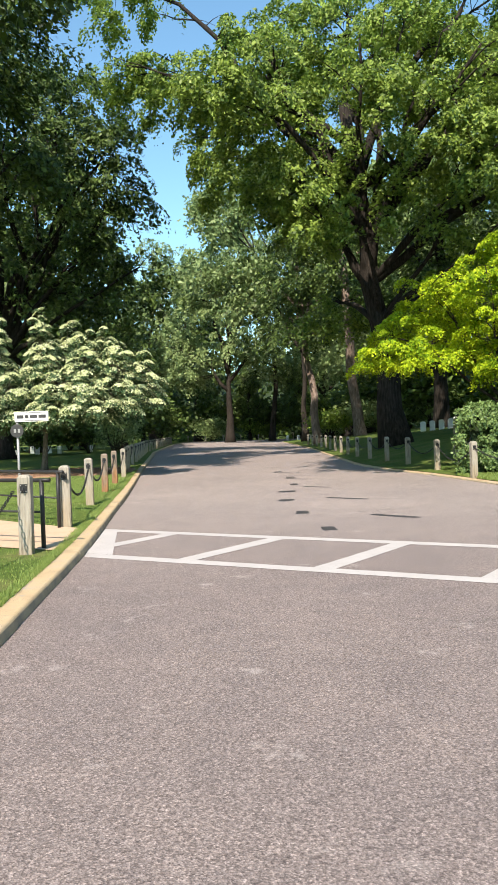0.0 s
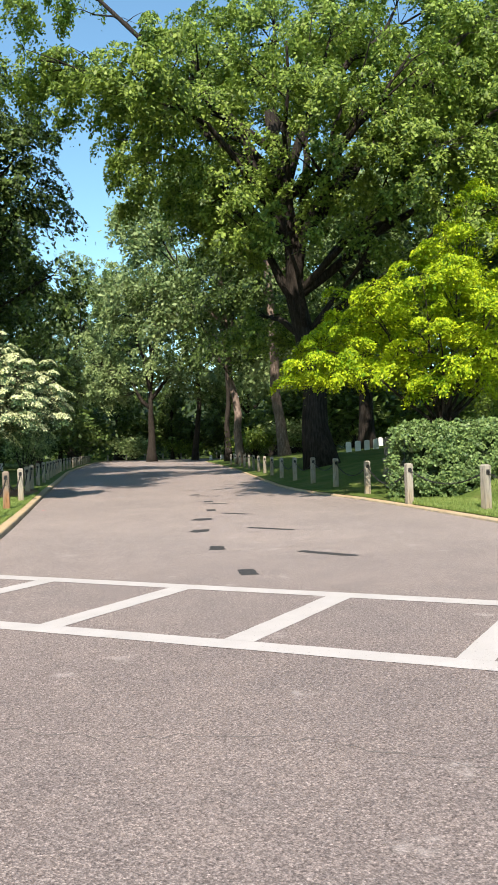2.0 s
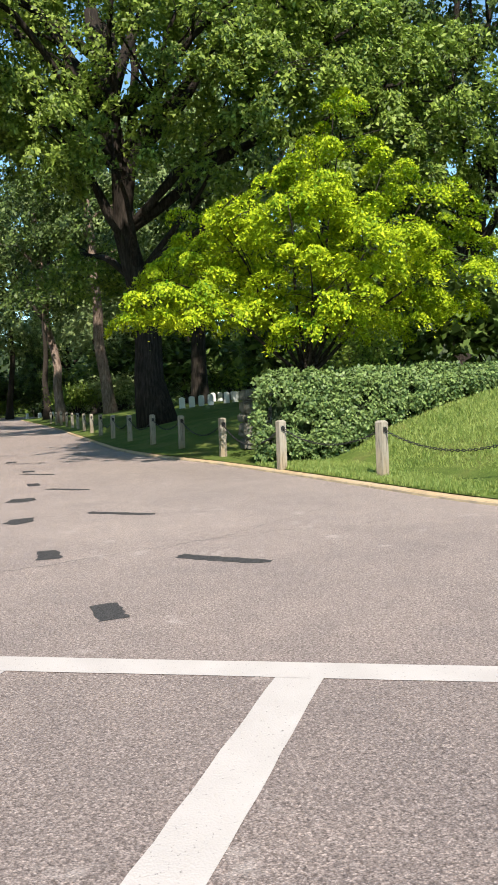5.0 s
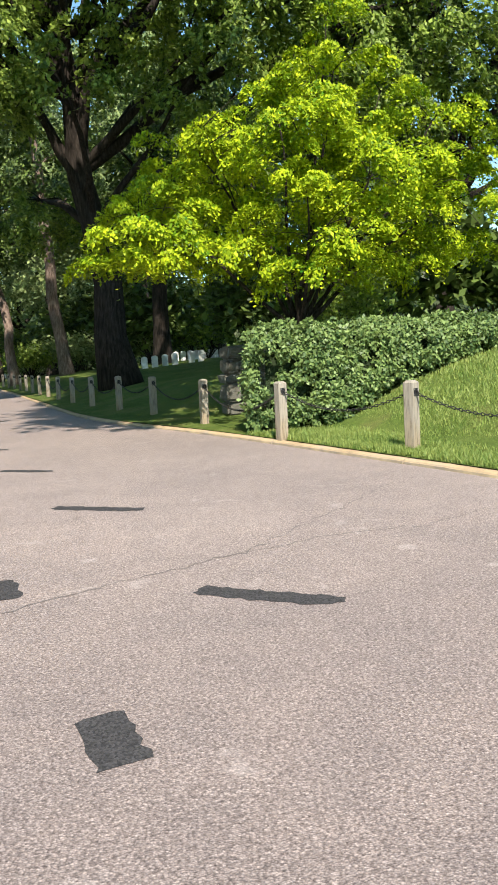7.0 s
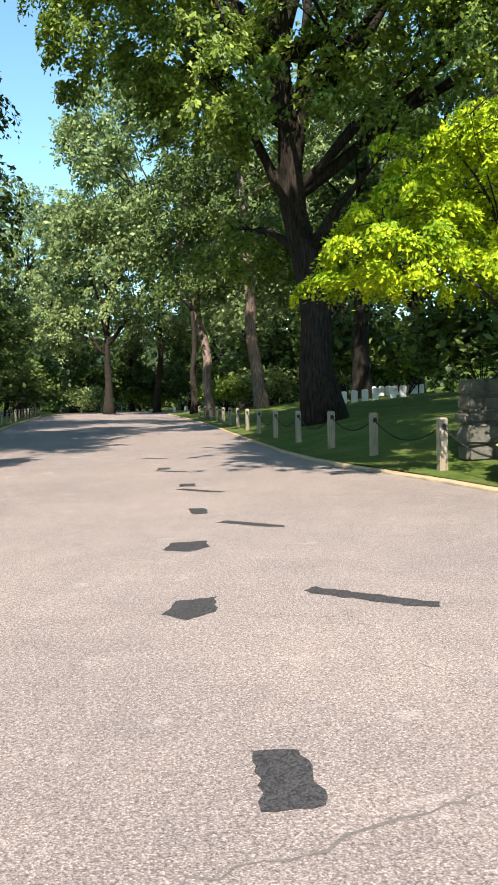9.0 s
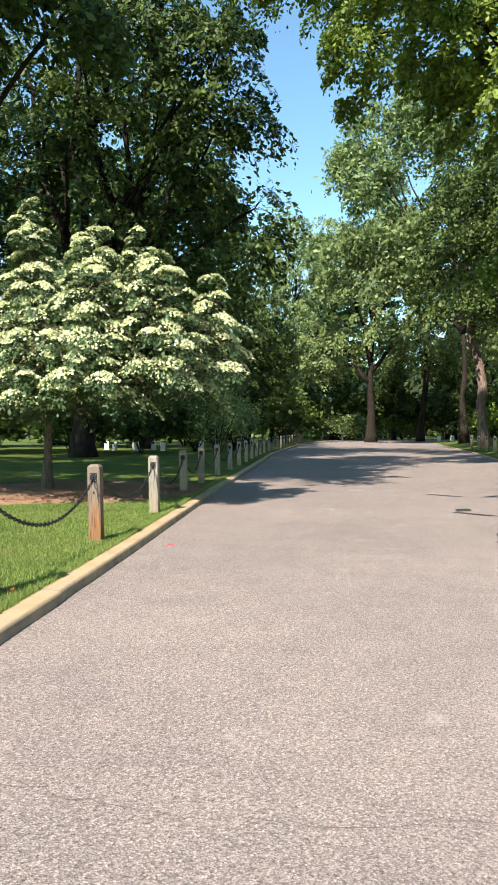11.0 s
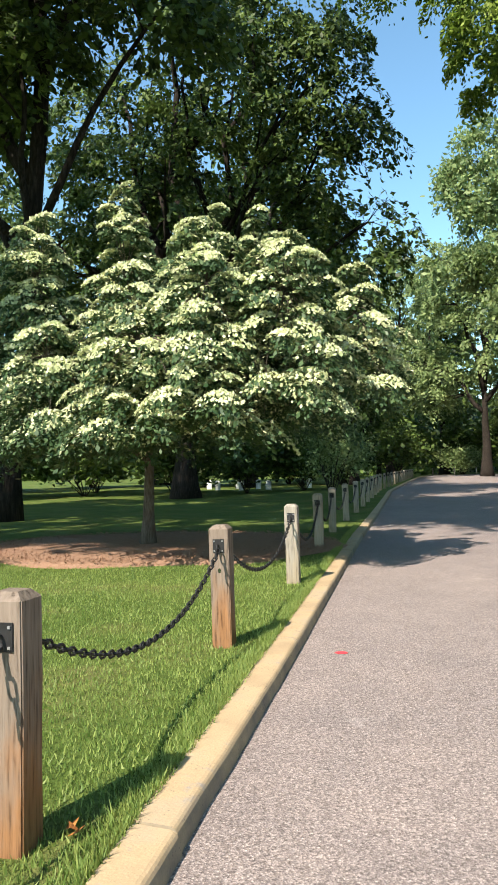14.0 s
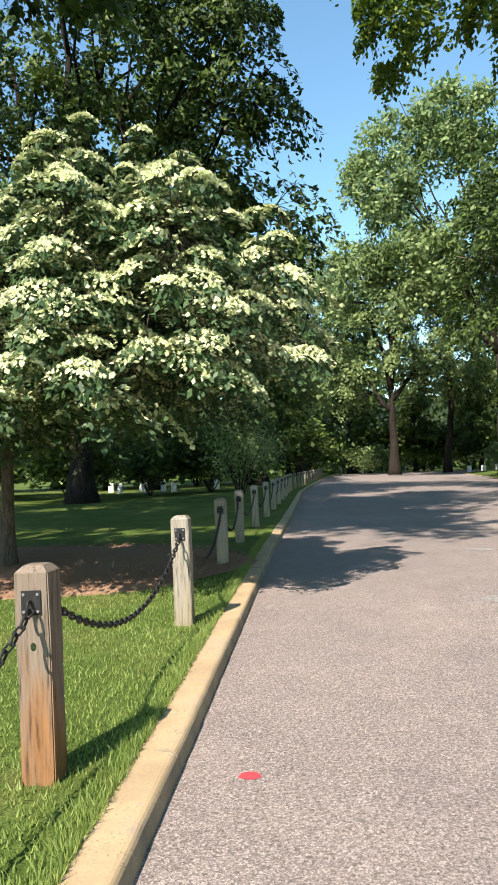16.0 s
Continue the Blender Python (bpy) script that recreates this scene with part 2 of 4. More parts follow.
LEAF_LIGHT = leaf_material("light leaf", (0.045, 0.09, 0.028), (0.34, 0.42, 0.17), 0.30)
LEAF_GOLD = leaf_material("golden leaf", (0.030, 0.130, 0.008), (0.60, 0.68, 0.022), 0.25, (0.34, 0.55, 0.02), gloss=0.12, patchy=0.6, size=1.1)
LEAF_DOG = leaf_material("dogwood leaf", (0.028, 0.065, 0.026), (0.090, 0.145, 0.055), 0.16, gloss=0.35)
BRACT = leaf_material("creamy bract", (0.38, 0.45, 0.19), (0.84, 0.84, 0.54), 0.24, (0.6, 0.65, 0.35))
LEAF_HEDGE = leaf_material("hedge leaf", (0.030, 0.072, 0.022), (0.23, 0.32, 0.10), 0.18, gloss=0.35)
DRY = rough_material("dry leaf", (0.42, 0.13, 0.03), (0.62, 0.25, 0.06), 30.0)
# near-black: shade inside the hedge and far woods put in colour; also the knot
SHADE_AND_KNOT = rough_material("painted shade and knot", (0.012, 0.022, 0.008), (0.03, 0.05, 0.016), 9.0, depth=0.03)


# ---------------- mesh helpers ----------------
def mesh_of(name, verts, faces, mats, smooth=False):
    me = bpy.data.meshes.new(name)
    me.from_pydata([tuple(v) for v in verts], [], [tuple(f) for f in faces])
    for m in mats if isinstance(mats, (list, tuple)) else [mats]:
        me.materials.append(m)
    if smooth:
        me.polygons.foreach_set("use_smooth", [True] * len(me.polygons))
    me.update()
    return me


def bm_mesh(name, bm, material):
    me = bpy.data.meshes.new(name)
    bm.to_mesh(me)
    bm.free()
    me.materials.append(material)
    return me


def part(name, me, parent=None, label="", m=None):
    ob = new(name, me)
    ob.parent = parent
    if m is not None:
        ob.matrix_basis = m
    return tagged(ob, label)


def thing(name, label, category, m=None, group="", data=None):
    ob = new(name, data)
    if m is not None:
        ob.matrix_basis = m
    return tagged(ob, label, category, group)


def box_bm(sx, sy, sz, z0=0.0, bevel=0.0, at=(0, 0)):
    bm = bmesh.new()
    bmesh.ops.create_cube(bm, size=1)
    for v in bm.verts:
        v.co = Vector((v.co.x * sx + at[0], v.co.y * sy + at[1], (v.co.z + 0.5) * sz + z0))
    if bevel:
        bmesh.ops.bevel(bm, geom=list(bm.edges), offset=bevel, segments=2, affect="EDGES")
    return bm


def tube(points, radii, sides=8, closed=False):
    """Rings round a line of points; returns verts and faces."""
    pts = [Vector(p) for p in points]
    verts, faces = [], []
    n = len(pts)
    for i, p in enumerate(pts):
        d = (pts[min(i + 1, n - 1)] - pts[max(i - 1, 0)]).normalized()
        a = d.cross(Vector((0.3, 0.9, 0.31))).normalized()
        b = d.cross(a)
        for k in range(sides):
            t = 2 * math.pi * k / sides
            verts.append(p + (a * math.cos(t) + b * math.sin(t)) * radii[i])
    for i in range(n - 1):
        for k in range(sides):
            k2 = (k + 1) % sides
            faces.append((i * sides + k, i * sides + k2, (i + 1) * sides + k2, (i + 1) * sides + k))
    faces.append(tuple(range(sides))[::-1])
    faces.append(tuple((n - 1) * sides + k for k in range(sides)))
    return verts, faces


class Pile:
    """Gathers verts and faces for one mesh."""
    def __init__(self):
        self.v, self.f = [], []

    def add(self, vf):
        o = len(self.v)
        self.v += vf[0]
        self.f += [tuple(i + o for i in f) for f in vf[1]]


# ---------------- plan ----------------
LEFT = [(-60, 6.0), (-20, 2.2), (0, -0.15), (7.6, -1.03), (11, -1.37), (13.2, -1.66), (18.2, -2.34), (22, -2.86), (28.25, -3.8), (32.5, -4.43),
        (39, -5.3), (57, -7.9), (80, -10.2), (100, -12.0), (118, -12.5)]
RIGHT = [(-60, 30.0), (0, 24.0), (8, 13.0), (12, 8.0), (15.5, 6.32), (18, 5.98), (20.9, 5.55), (24, 5.0), (27, 4.2), (30, 3.85), (36, 3.7),
         (54, 3.4), (75, 2.4), (92, 1.6), (104, 4.0), (118, 20.0)]


def along(table, y):
    """Smooth value of a table at y."""
    ys, xs = zip(*table)
    return float(np.mean([np.interp(y + o, ys, xs) for o in (-1.2, -0.6, 0, 0.6, 1.2)]))


def left_edge(y):
    return along(LEFT, y)


def right_edge(y):
    return along(RIGHT, y)


def ease(a, b, v):
    t = min(1.0, max(0.0, (v - a) / (b - a)))
    return t * t * (3 - 2 * t)


def lawn_z(x, y):
    """Height of the turf beside the road."""
    wob = 0.03 * noise.noise((x * 0.35, y * 0.35, 0.0))
    dl = left_edge(y) - x
    if dl > 0:
        return 0.085 + wob * ease(0.3, 2, dl) + 0.012 * max(0, dl - 10) * ease(30, 60, y)
    d = x - right_edge(y)
    near = 1.55 * (1 - math.exp(-max(0, x - 7.3) * 0.31)) * ease(8, 16, y) * (1 - ease(24, 30, y)) * 1.25
    far = 1.55 * (1 - math.exp(-max(0, d - 0.8) * 0.16)) * ease(23, 31, y) * (1 - ease(60, 90, y) * 0.7)
    return 0.07 + near + far + wob * ease(0.3, 2, abs(d))


YS = sorted(set([-60, -45, -30, -20, -10, -5] + [float(v) for v in np.arange(-2, 40, 0.5)] + [float(v) for v in np.arange(40, 118.1, 2)]))


def strip_mesh(name, rows, material, smooth=True):
    verts = [v for r in rows for v in r]
    w = len(rows[0])
    faces = [(i * w + j, i * w + j + 1, (i + 1) * w + j + 1, (i + 1) * w + j) for i in range(len(rows) - 1) for j in range(w - 1)]
    return mesh_of(name, verts, faces, material, smooth)


# ground to the horizon
S = 1500
me = strip_mesh("ground", [[(x, y, -0.08) for x in (-S, -300, -60, 0, 60, 300, S)] for y in (-S, -300, -60, 30, 118, 300, S)], LAWN)
tagged(new("ground", me), "flat dark green grass ground reaching far away", "ground", kind="structure")
rows = [[(left_edge(y) + (right_edge(y) - left_edge(y)) * k / 12, y, 0.0) for k in range(13)] for y in YS]
tagged(new("road", strip_mesh("road", rows, ASPHALT)), "worn pinkish grey asphalt road with coarse aggregate", "road", kind="structure")
OFF = (0.16, 0.5, 1, 1.6, 2.3, 3.2, 4.5, 6, 8, 11, 15, 20, 28, 40, 60)
rows = [[(left_edge(y) - o, y, lawn_z(left_edge(y) - o, y)) for o in OFF] for y in YS]
tagged(new("lawn_west", strip_mesh("lawn", [r[::-1] for r in rows], LAWN)), "mown green lawn beside the road kerb", "lawn", kind="structure")
rows = [[(right_edge(y) + o - 0.04, y, lawn_z(right_edge(y) + o, y)) for o in OFF] for y in YS]
tagged(new("lawn_east", strip_mesh("lawn", rows, LAWN)), "mown green lawn rising behind the road kerb", "lawn", kind="structure")


def kerb_run(name, edge, side, width, height, label, length=3.0, y0=-4.0, y1=116.0):
    """A kerb of cast lengths, each a piece of its own with rounded arrises."""
    root = tagged(new(name), label, "kerb", kind="structure")
    y = y0
    k = 0
    while y < y1:
        e = min(y + length, y1)
        ys = [y + 0.006 + (e - y - 0.018) * i / 28 for i in range(29)]
        prof = [(-0.022, -0.05), (-0.006, height * 0.5), (0.0, height - 0.022), (0.008, height - 0.011), (0.017, height - 0.004), (0.032, height), (width - 0.02, height + 0.003), (width, height - 0.015), (width, -0.05)]
        dip = random.uniform(-0.004, 0.004)
        shift = random.uniform(-0.008, 0.008)
        rows = []
        for yy in ys:
            n1 = 0.005 * noise.noise((yy * 1.7, 3.1, k * 0.3)) + 0.006 * noise.noise((yy * 7.0, 1.1, 0))
            rows.append([(edge(yy) + side * (a + shift) + n1, yy, b + (dip + n1 * 0.5 if b > 0 else 0)) for a, b in prof])
        verts = [v for r in rows for v in r]
        w = len(prof)
        faces = [(i * w + j, i * w + j + 1, (i + 1) * w + j + 1, (i + 1) * w + j) for i in range(28) for j in range(w - 1)]
        faces += [tuple(range(w)), tuple(28 * w + j for j in range(w))[::-1]]
        if side > 0:
            faces = [f[::-1] for f in faces]
        part("kerb_length", mesh_of("kerb_length", verts, faces, KERB), root)
        y = e
        k += 1
    return root


kerb_run("kerb_west", left_edge, -1, 0.205, 0.088, "yellow painted concrete kerb with grey worn face")
kerb_run("kerb_east", right_edge, 1, 0.12, 0.055, "low faded yellow concrete kerb along the grass", y0=6)


def flat_mesh(name, outline, z, material):
    """A thin slab with the given outline."""
    bm = bmesh.new()
    vs = [bm.verts.new((x, y, z)) for x, y in outline]
    f = bm.faces.new(vs)
    f.normal_update()
    if f.normal.z < 0:
        f.normal_flip()
    bmesh.ops.triangulate(bm, faces=[f])
    return bm_mesh(name, bm, material)


def ragged(outline, rough, step=0.06):
    out = []
    for (x0, y0), (x1, y1) in zip(outline, outline[1:] + outline[:1]):
        n = max(1, int(math.hypot(x1 - x0, y1 - y0) / step))
        for i in range(n):
            t = i / n
            out.append((x0 + (x1 - x0) * t + random.uniform(-rough, rough), y0 + (y1 - y0) * t + random.uniform(-rough, rough)))
    return out


# ---- crosswalk: two lines and slanting bars, along (u) and across (n) ----
UX, UY = 0.898, -0.439


def cw(s, n):
    return (UX * s - UY * n, UY * s + UX * n)


def clip_left(s, n):
    """Moves a point along the line to the kerb where it lies past it."""
    x, y = cw(s, n)
    while x < left_edge(y) + 0.03:
        s += 0.01
        x, y = cw(s, n)
    return (x, y)


cross = tagged(new("crosswalk"), "white painted crosswalk lines on the asphalt", "road marking", kind="structure")
for n0, n1 in ((9.37, 9.58), (11.26, 11.47)):
    outline = [clip_left(-9, n0)] + [cw(-5 + k, n0) for k in range(0, 10)] + [cw(-5 + k, n1) for k in range(9, -1, -1)] + [clip_left(-9, n1)]
    part("line", flat_mesh("line", ragged(outline, 0.004, 0.15), 0.004, WHITE_LINE), cross)
for k in range(-2, 5):
    s = -3.33 + 1.62 * k
    outline = [cw(s, 9.58), cw(s + 0.235, 9.58), cw(s + 0.5, 11.26), cw(s + 0.265, 11.26)]
    if k == -2:
        outline = [cw(s + 0.02, 9.58), cw(s + 0.255, 9.58), cw(s + 0.5, 11.26), cw(s + 0.265, 11.26)]
    part("bar", flat_mesh("bar", ragged(outline, 0.004, 0.15), 0.004, WHITE_LINE), cross)
inner = [clip_left(-9, 9.58), clip_left(-9, 11.26)]
part("bar", flat_mesh("end_bar", [inner[0], (inner[0][0] + 0.34, inner[0][1] - 0.16), (inner[1][0] + 0.22, inner[1][1] - 0.11), inner[1]], 0.005, WHITE_LINE), cross)

# ---- tar patches ----
SQUARES = [((1.45, 13.13), (1.65, 13.17), (1.68, 12.77), (1.49, 12.74)), ((1.19, 15.27), (1.38, 15.28), (1.40, 14.87), (1.18, 14.86)),
           ((0.86, 17.2), (0.95, 17.5), (1.22, 17.55), (1.2, 17.2), (1.0, 17.05)), ((0.86, 19.25), (0.95, 19.58), (1.28, 19.62), (1.3, 19.3), (1.1, 19.12)),
           ((1.2, 21.8), (1.4, 21.8), (1.42, 21.35), (1.22, 21.3)), ((1.15, 24.6), (1.4, 24.6), (1.4, 24.2), (1.15, 24.2)), ((0.8, 27.6), (1.05, 27.7), (1.05, 27.3), (0.8, 27.2))]
for q in SQUARES:
    tagged(new("tar_patch", flat_mesh("tar_patch", ragged(list(q), 0.015, 0.05), 0.003, TAR)), "dark grey square tar patch on the asphalt", "tar patch", "tar patches")
STREAKS = [((2.358, 14.506), (2.987, 13.902)), ((1.875, 17.65), (2.574, 17.056)), ((1.513, 20.726), (2.107, 20.215)), ((1.125, 23.91), (1.72, 23.34)), ((0.75, 27.1), (1.35, 26.6)), ((0.4, 30.5), (1.0, 30.0))]
for (x0, y0), (x1, y1) in STREAKS:
    d = Vector((x1 - x0, y1 - y0)).normalized() * 0.16
    nx, ny = -d.y / 0.16 * 0.085, d.x / 0.16 * 0.085
    q = [(x0 - nx, y0 - ny), (x0 + nx * 0.8 + d.x * 0.2, y0 + ny * 0.8 + d.y * 0.2), (x1 + nx, y1 + ny), (x1 + d.x * 0.3, y1 + d.y * 0.3), (x1 - nx - d.x, y1 - ny - d.y)]
    tagged(new("tar_streak", flat_mesh("tar_streak", ragged(q, 0.02, 0.045), 0.003, TAR)), "long dark tar repair streak on the asphalt", "tar patch", "tar streaks")


def crack(pts, width):
    line = []
    for (x0, y0), (x1, y1) in zip(pts, pts[1:]):
        n = max(2, int(math.hypot(x1 - x0, y1 - y0) / 0.07))
        line += [(x0 + (x1 - x0) * i / n + random.gauss(0, 0.022), y0 + (y1 - y0) * i / n + random.gauss(0, 0.022)) for i in range(n)]
    rows = [[(x, y - width * random.random(), 0.002), (x, y + width * random.random(), 0.002)] for x, y in line]
    tagged(new("road_crack", strip_mesh("road_crack", rows, CRACK, False)), "thin dark crack across the asphalt", "crack", "road cracks")


crack([(0.3, 14.35), (1.6, 14.75), (2.9, 15.15), (4.1, 16.1), (5.2, 17.0)], 0.012)
crack([(2.9, 15.15), (3.6, 15.3), (4.4, 15.2), (5.3, 15.5)], 0.007)
crack([(3.6, 15.7), (3.8, 16.6), (4.3, 17.4)], 0.005)
crack([(2.2, 7.85), (3.0, 8.15), (3.9, 8.0)], 0.008)
crack([(1.9, 17.6), (2.05, 16.6), (2.2, 15.9), (2.35, 15.4)], 0.006)
crack([(-0.6, 8.75), (0.5, 8.35), (1.5, 8.2), (2.6, 7.6), (3.6, 7.5)], 0.006)
crack([(-2.0, 17.2), (-0.5, 17.0), (1.0, 17.3), (2.0, 16.9)], 0.003)
tagged(new("red_paint_mark", flat_mesh("red_paint_mark", [(-2.688 + 0.05 * math.cos(a) * random.uniform(0.85, 1.15), 23.0 + 0.04 * math.sin(a) * random.uniform(0.85, 1.15)) for a in np.linspace(0, 2 * math.pi, 20, False)], 0.003, RED_PAINT)),
       "small red painted dot on the asphalt", "paint mark")

for x, y, w in ((-1.15, 31.4, 0.5), (-0.45, 31.5, 0.4), (-1.3, 27.3, 0.25)):
    q = [(x + w * 0.5 * math.cos(a) * random.uniform(0.7, 1.1), y + 0.2 * math.sin(a) * random.uniform(0.6, 1.1)) for a in np.linspace(0, 2 * math.pi, 22, False)]
    tagged(new("faded_paint_mark", flat_mesh("faded_paint_mark", q, 0.003, FADED)), "pale faded paint mark on the asphalt", "paint mark", "faded paint marks")

# ---- path on the west side, mulch bed ----
outline = [(-1.58, 11.0), (-1.83, 12.95), (-3.5, 14.3), (-9, 17.5), (-9, 14.2), (-3.2, 11.75)]
tagged(new("footpath", flat_mesh("footpath", outline, 0.098, CONCRETE)), "tan concrete footpath leading away from the kerb", "footpath", kind="structure")


def chips(n, cx, cy, rx, ry):
    v = np.random.rand(n, 2)
    a, r = v[:, 0] * 6.2832, np.sqrt(v[:, 1])
    return np.stack([cx + rx * r * np.cos(a), cy + ry * r * np.sin(a)], 1)


bed = [(-7.4 + 3.3 * math.cos(a) * (1 + 0.05 * math.sin(5 * a)), 29.0 + 2.6 * math.sin(a) * (1 + 0.04 * math.sin(7 * a))) for a in np.linspace(0, 2 * math.pi, 48, False)]
bm = bmesh.new()
rings = []
for s, h in ((1.0, -0.06), (0.93, 0.02), (0.6, 0.05), (0.15, 0.075)):
    rings.append([bm.verts.new((-7.4 + (x + 7.4) * s, 29 + (y - 29) * s, 0.125 + h + 0.012 * random.random())) for x, y in bed])
for a, b in zip(rings, rings[1:]):
    for i in range(48):
        bm.faces.new((a[i], a[(i + 1) % 48], b[(i + 1) % 48], b[i]))
bm.faces.new(rings[-1])
tagged(new("mulch_bed", bm_mesh("mulch_bed", bm, MULCH)), "reddish brown wood mulch bed round the tree", "mulch bed", kind="stuff")


# ---------------- leaves and trees ----------------
def leaf_mesh(name, pos, size, up, material, droop=None, aspect=0.55, nrm=None):
    """One folded, pointed leaf a point; up biases them to lie flat; droop tips them outwards."""
    n = len(pos)
    d = np.random.randn(n, 3)
    if droop is not None:
        d = d * 0.6 + droop
    else:
        d[:, 2] *= (1 - up * 0.7)
    d /= np.linalg.norm(d, axis=1, keepdims=True) + 1e-9
    w = np.random.randn(n, 3) * (1 - up) + np.array([0, 0, 1.0]) * up * 1.6
    if nrm is not None:
        w = nrm * 1.1 + np.random.randn(n, 3) * 0.45 + np.array([0, 0, 1.0]) * up * 0.5
    s = np.cross(d, w)
    s /= np.linalg.norm(s, axis=1, keepdims=True) + 1e-9
    nor = np.cross(s, d)
    L = (size * (0.6 + 0.8 * np.random.rand(n)))[:, None]
    W = L * aspect * 0.5
    fold = L * 0.10
    v = np.empty((n, 4, 3))
    v[:, 0] = pos - d * L * 0.5
    v[:, 1] = pos + s * W - nor * fold
    v[:, 2] = pos + d * L * 0.5 - nor * fold * 0.6
    v[:, 3] = pos - s * W - nor * fold
    me = bpy.data.meshes.new(name)
    me.vertices.add(4 * n)
    me.vertices.foreach_set("co", v.reshape(-1).astype(np.float32))
    me.loops.add(4 * n)
    me.loops.foreach_set("vertex_index", np.arange(4 * n, dtype=np.int32))
    me.polygons.add(n)
    me.polygons.foreach_set("loop_start", np.arange(0, 4 * n, 4, dtype=np.int32))
    me.update(calc_edges=True)
    me.materials.append(material)
    return me


def sprays(C, D, L, per, wide=0.75, thick=0.10, arch=0.5, hang=0.45, face=0.25):
    """Leafy sprays: each grows outwards along D from C, arches, and droops at its tip and sides."""
    n = len(C)
    D3 = np.concatenate([D, np.zeros((n, 1))], 1)[:, None, :]
    S3 = np.stack([-D[:, 1], D[:, 0], np.zeros(n)], 1)[:, None, :]
    u = np.random.rand(n, per) ** 0.75
    v = np.clip(np.random.randn(n, per) * 0.42, -1, 1) * np.sqrt(np.clip(1.05 - u ** 2.2, 0, 1))
    Lc = L[:, None]
    tilt = 0.12 + 0.28 * np.random.randn(n, 1)
    P = C[:, None, :] + D3 * ((u - 0.45) * Lc)[:, :, None] + S3 * (v * wide * Lc)[:, :, None]
    P[:, :, 2] += Lc * (tilt * (u - 0.4) + arch * u * (1 - u) - hang * u ** 3 - 0.45 * v ** 2) - np.abs(np.random.randn(n, per)) * thick * Lc
    N = D3 * (face + 0.8 * u)[:, :, None] + S3 * (v * 1.1)[:, :, None] + np.array([0, 0, 1.0 - 0.5 * face])
    N = N / np.linalg.norm(N, axis=2, keepdims=True)
    G = D3 * 0.7 + S3 * (v * 1.2)[:, :, None]
    G[:, :, 2] -= 0.15 + 0.75 * u ** 2
    return P.reshape(-1, 3), G.reshape(-1, 3), N.reshape(-1, 3)


def limb_path(p0, p1, rise, n=7, wob=0.25):
    p0, p1 = Vector(p0), Vector(p1)
    out = []
    span = (p1 - p0).length
    off = Vector((random.uniform(-1, 1), random.uniform(-1, 1), random.uniform(-0.5, 0.5))) * 5
    for i in range(n):
        t = i / (n - 1)
        p = p0.lerp(p1, t)
        p.z += rise * math.sin(math.pi * t)
        k = wob * span * 0.18 * math.sin(math.pi * t)
        p += Vector((noise.noise(off + p * 0.35), noise.noise(off + p * 0.35 + Vector((9, 0, 0))), noise.noise(off + p * 0.35 + Vector((0, 9, 0))))) * k
        out.append(p)
    return out


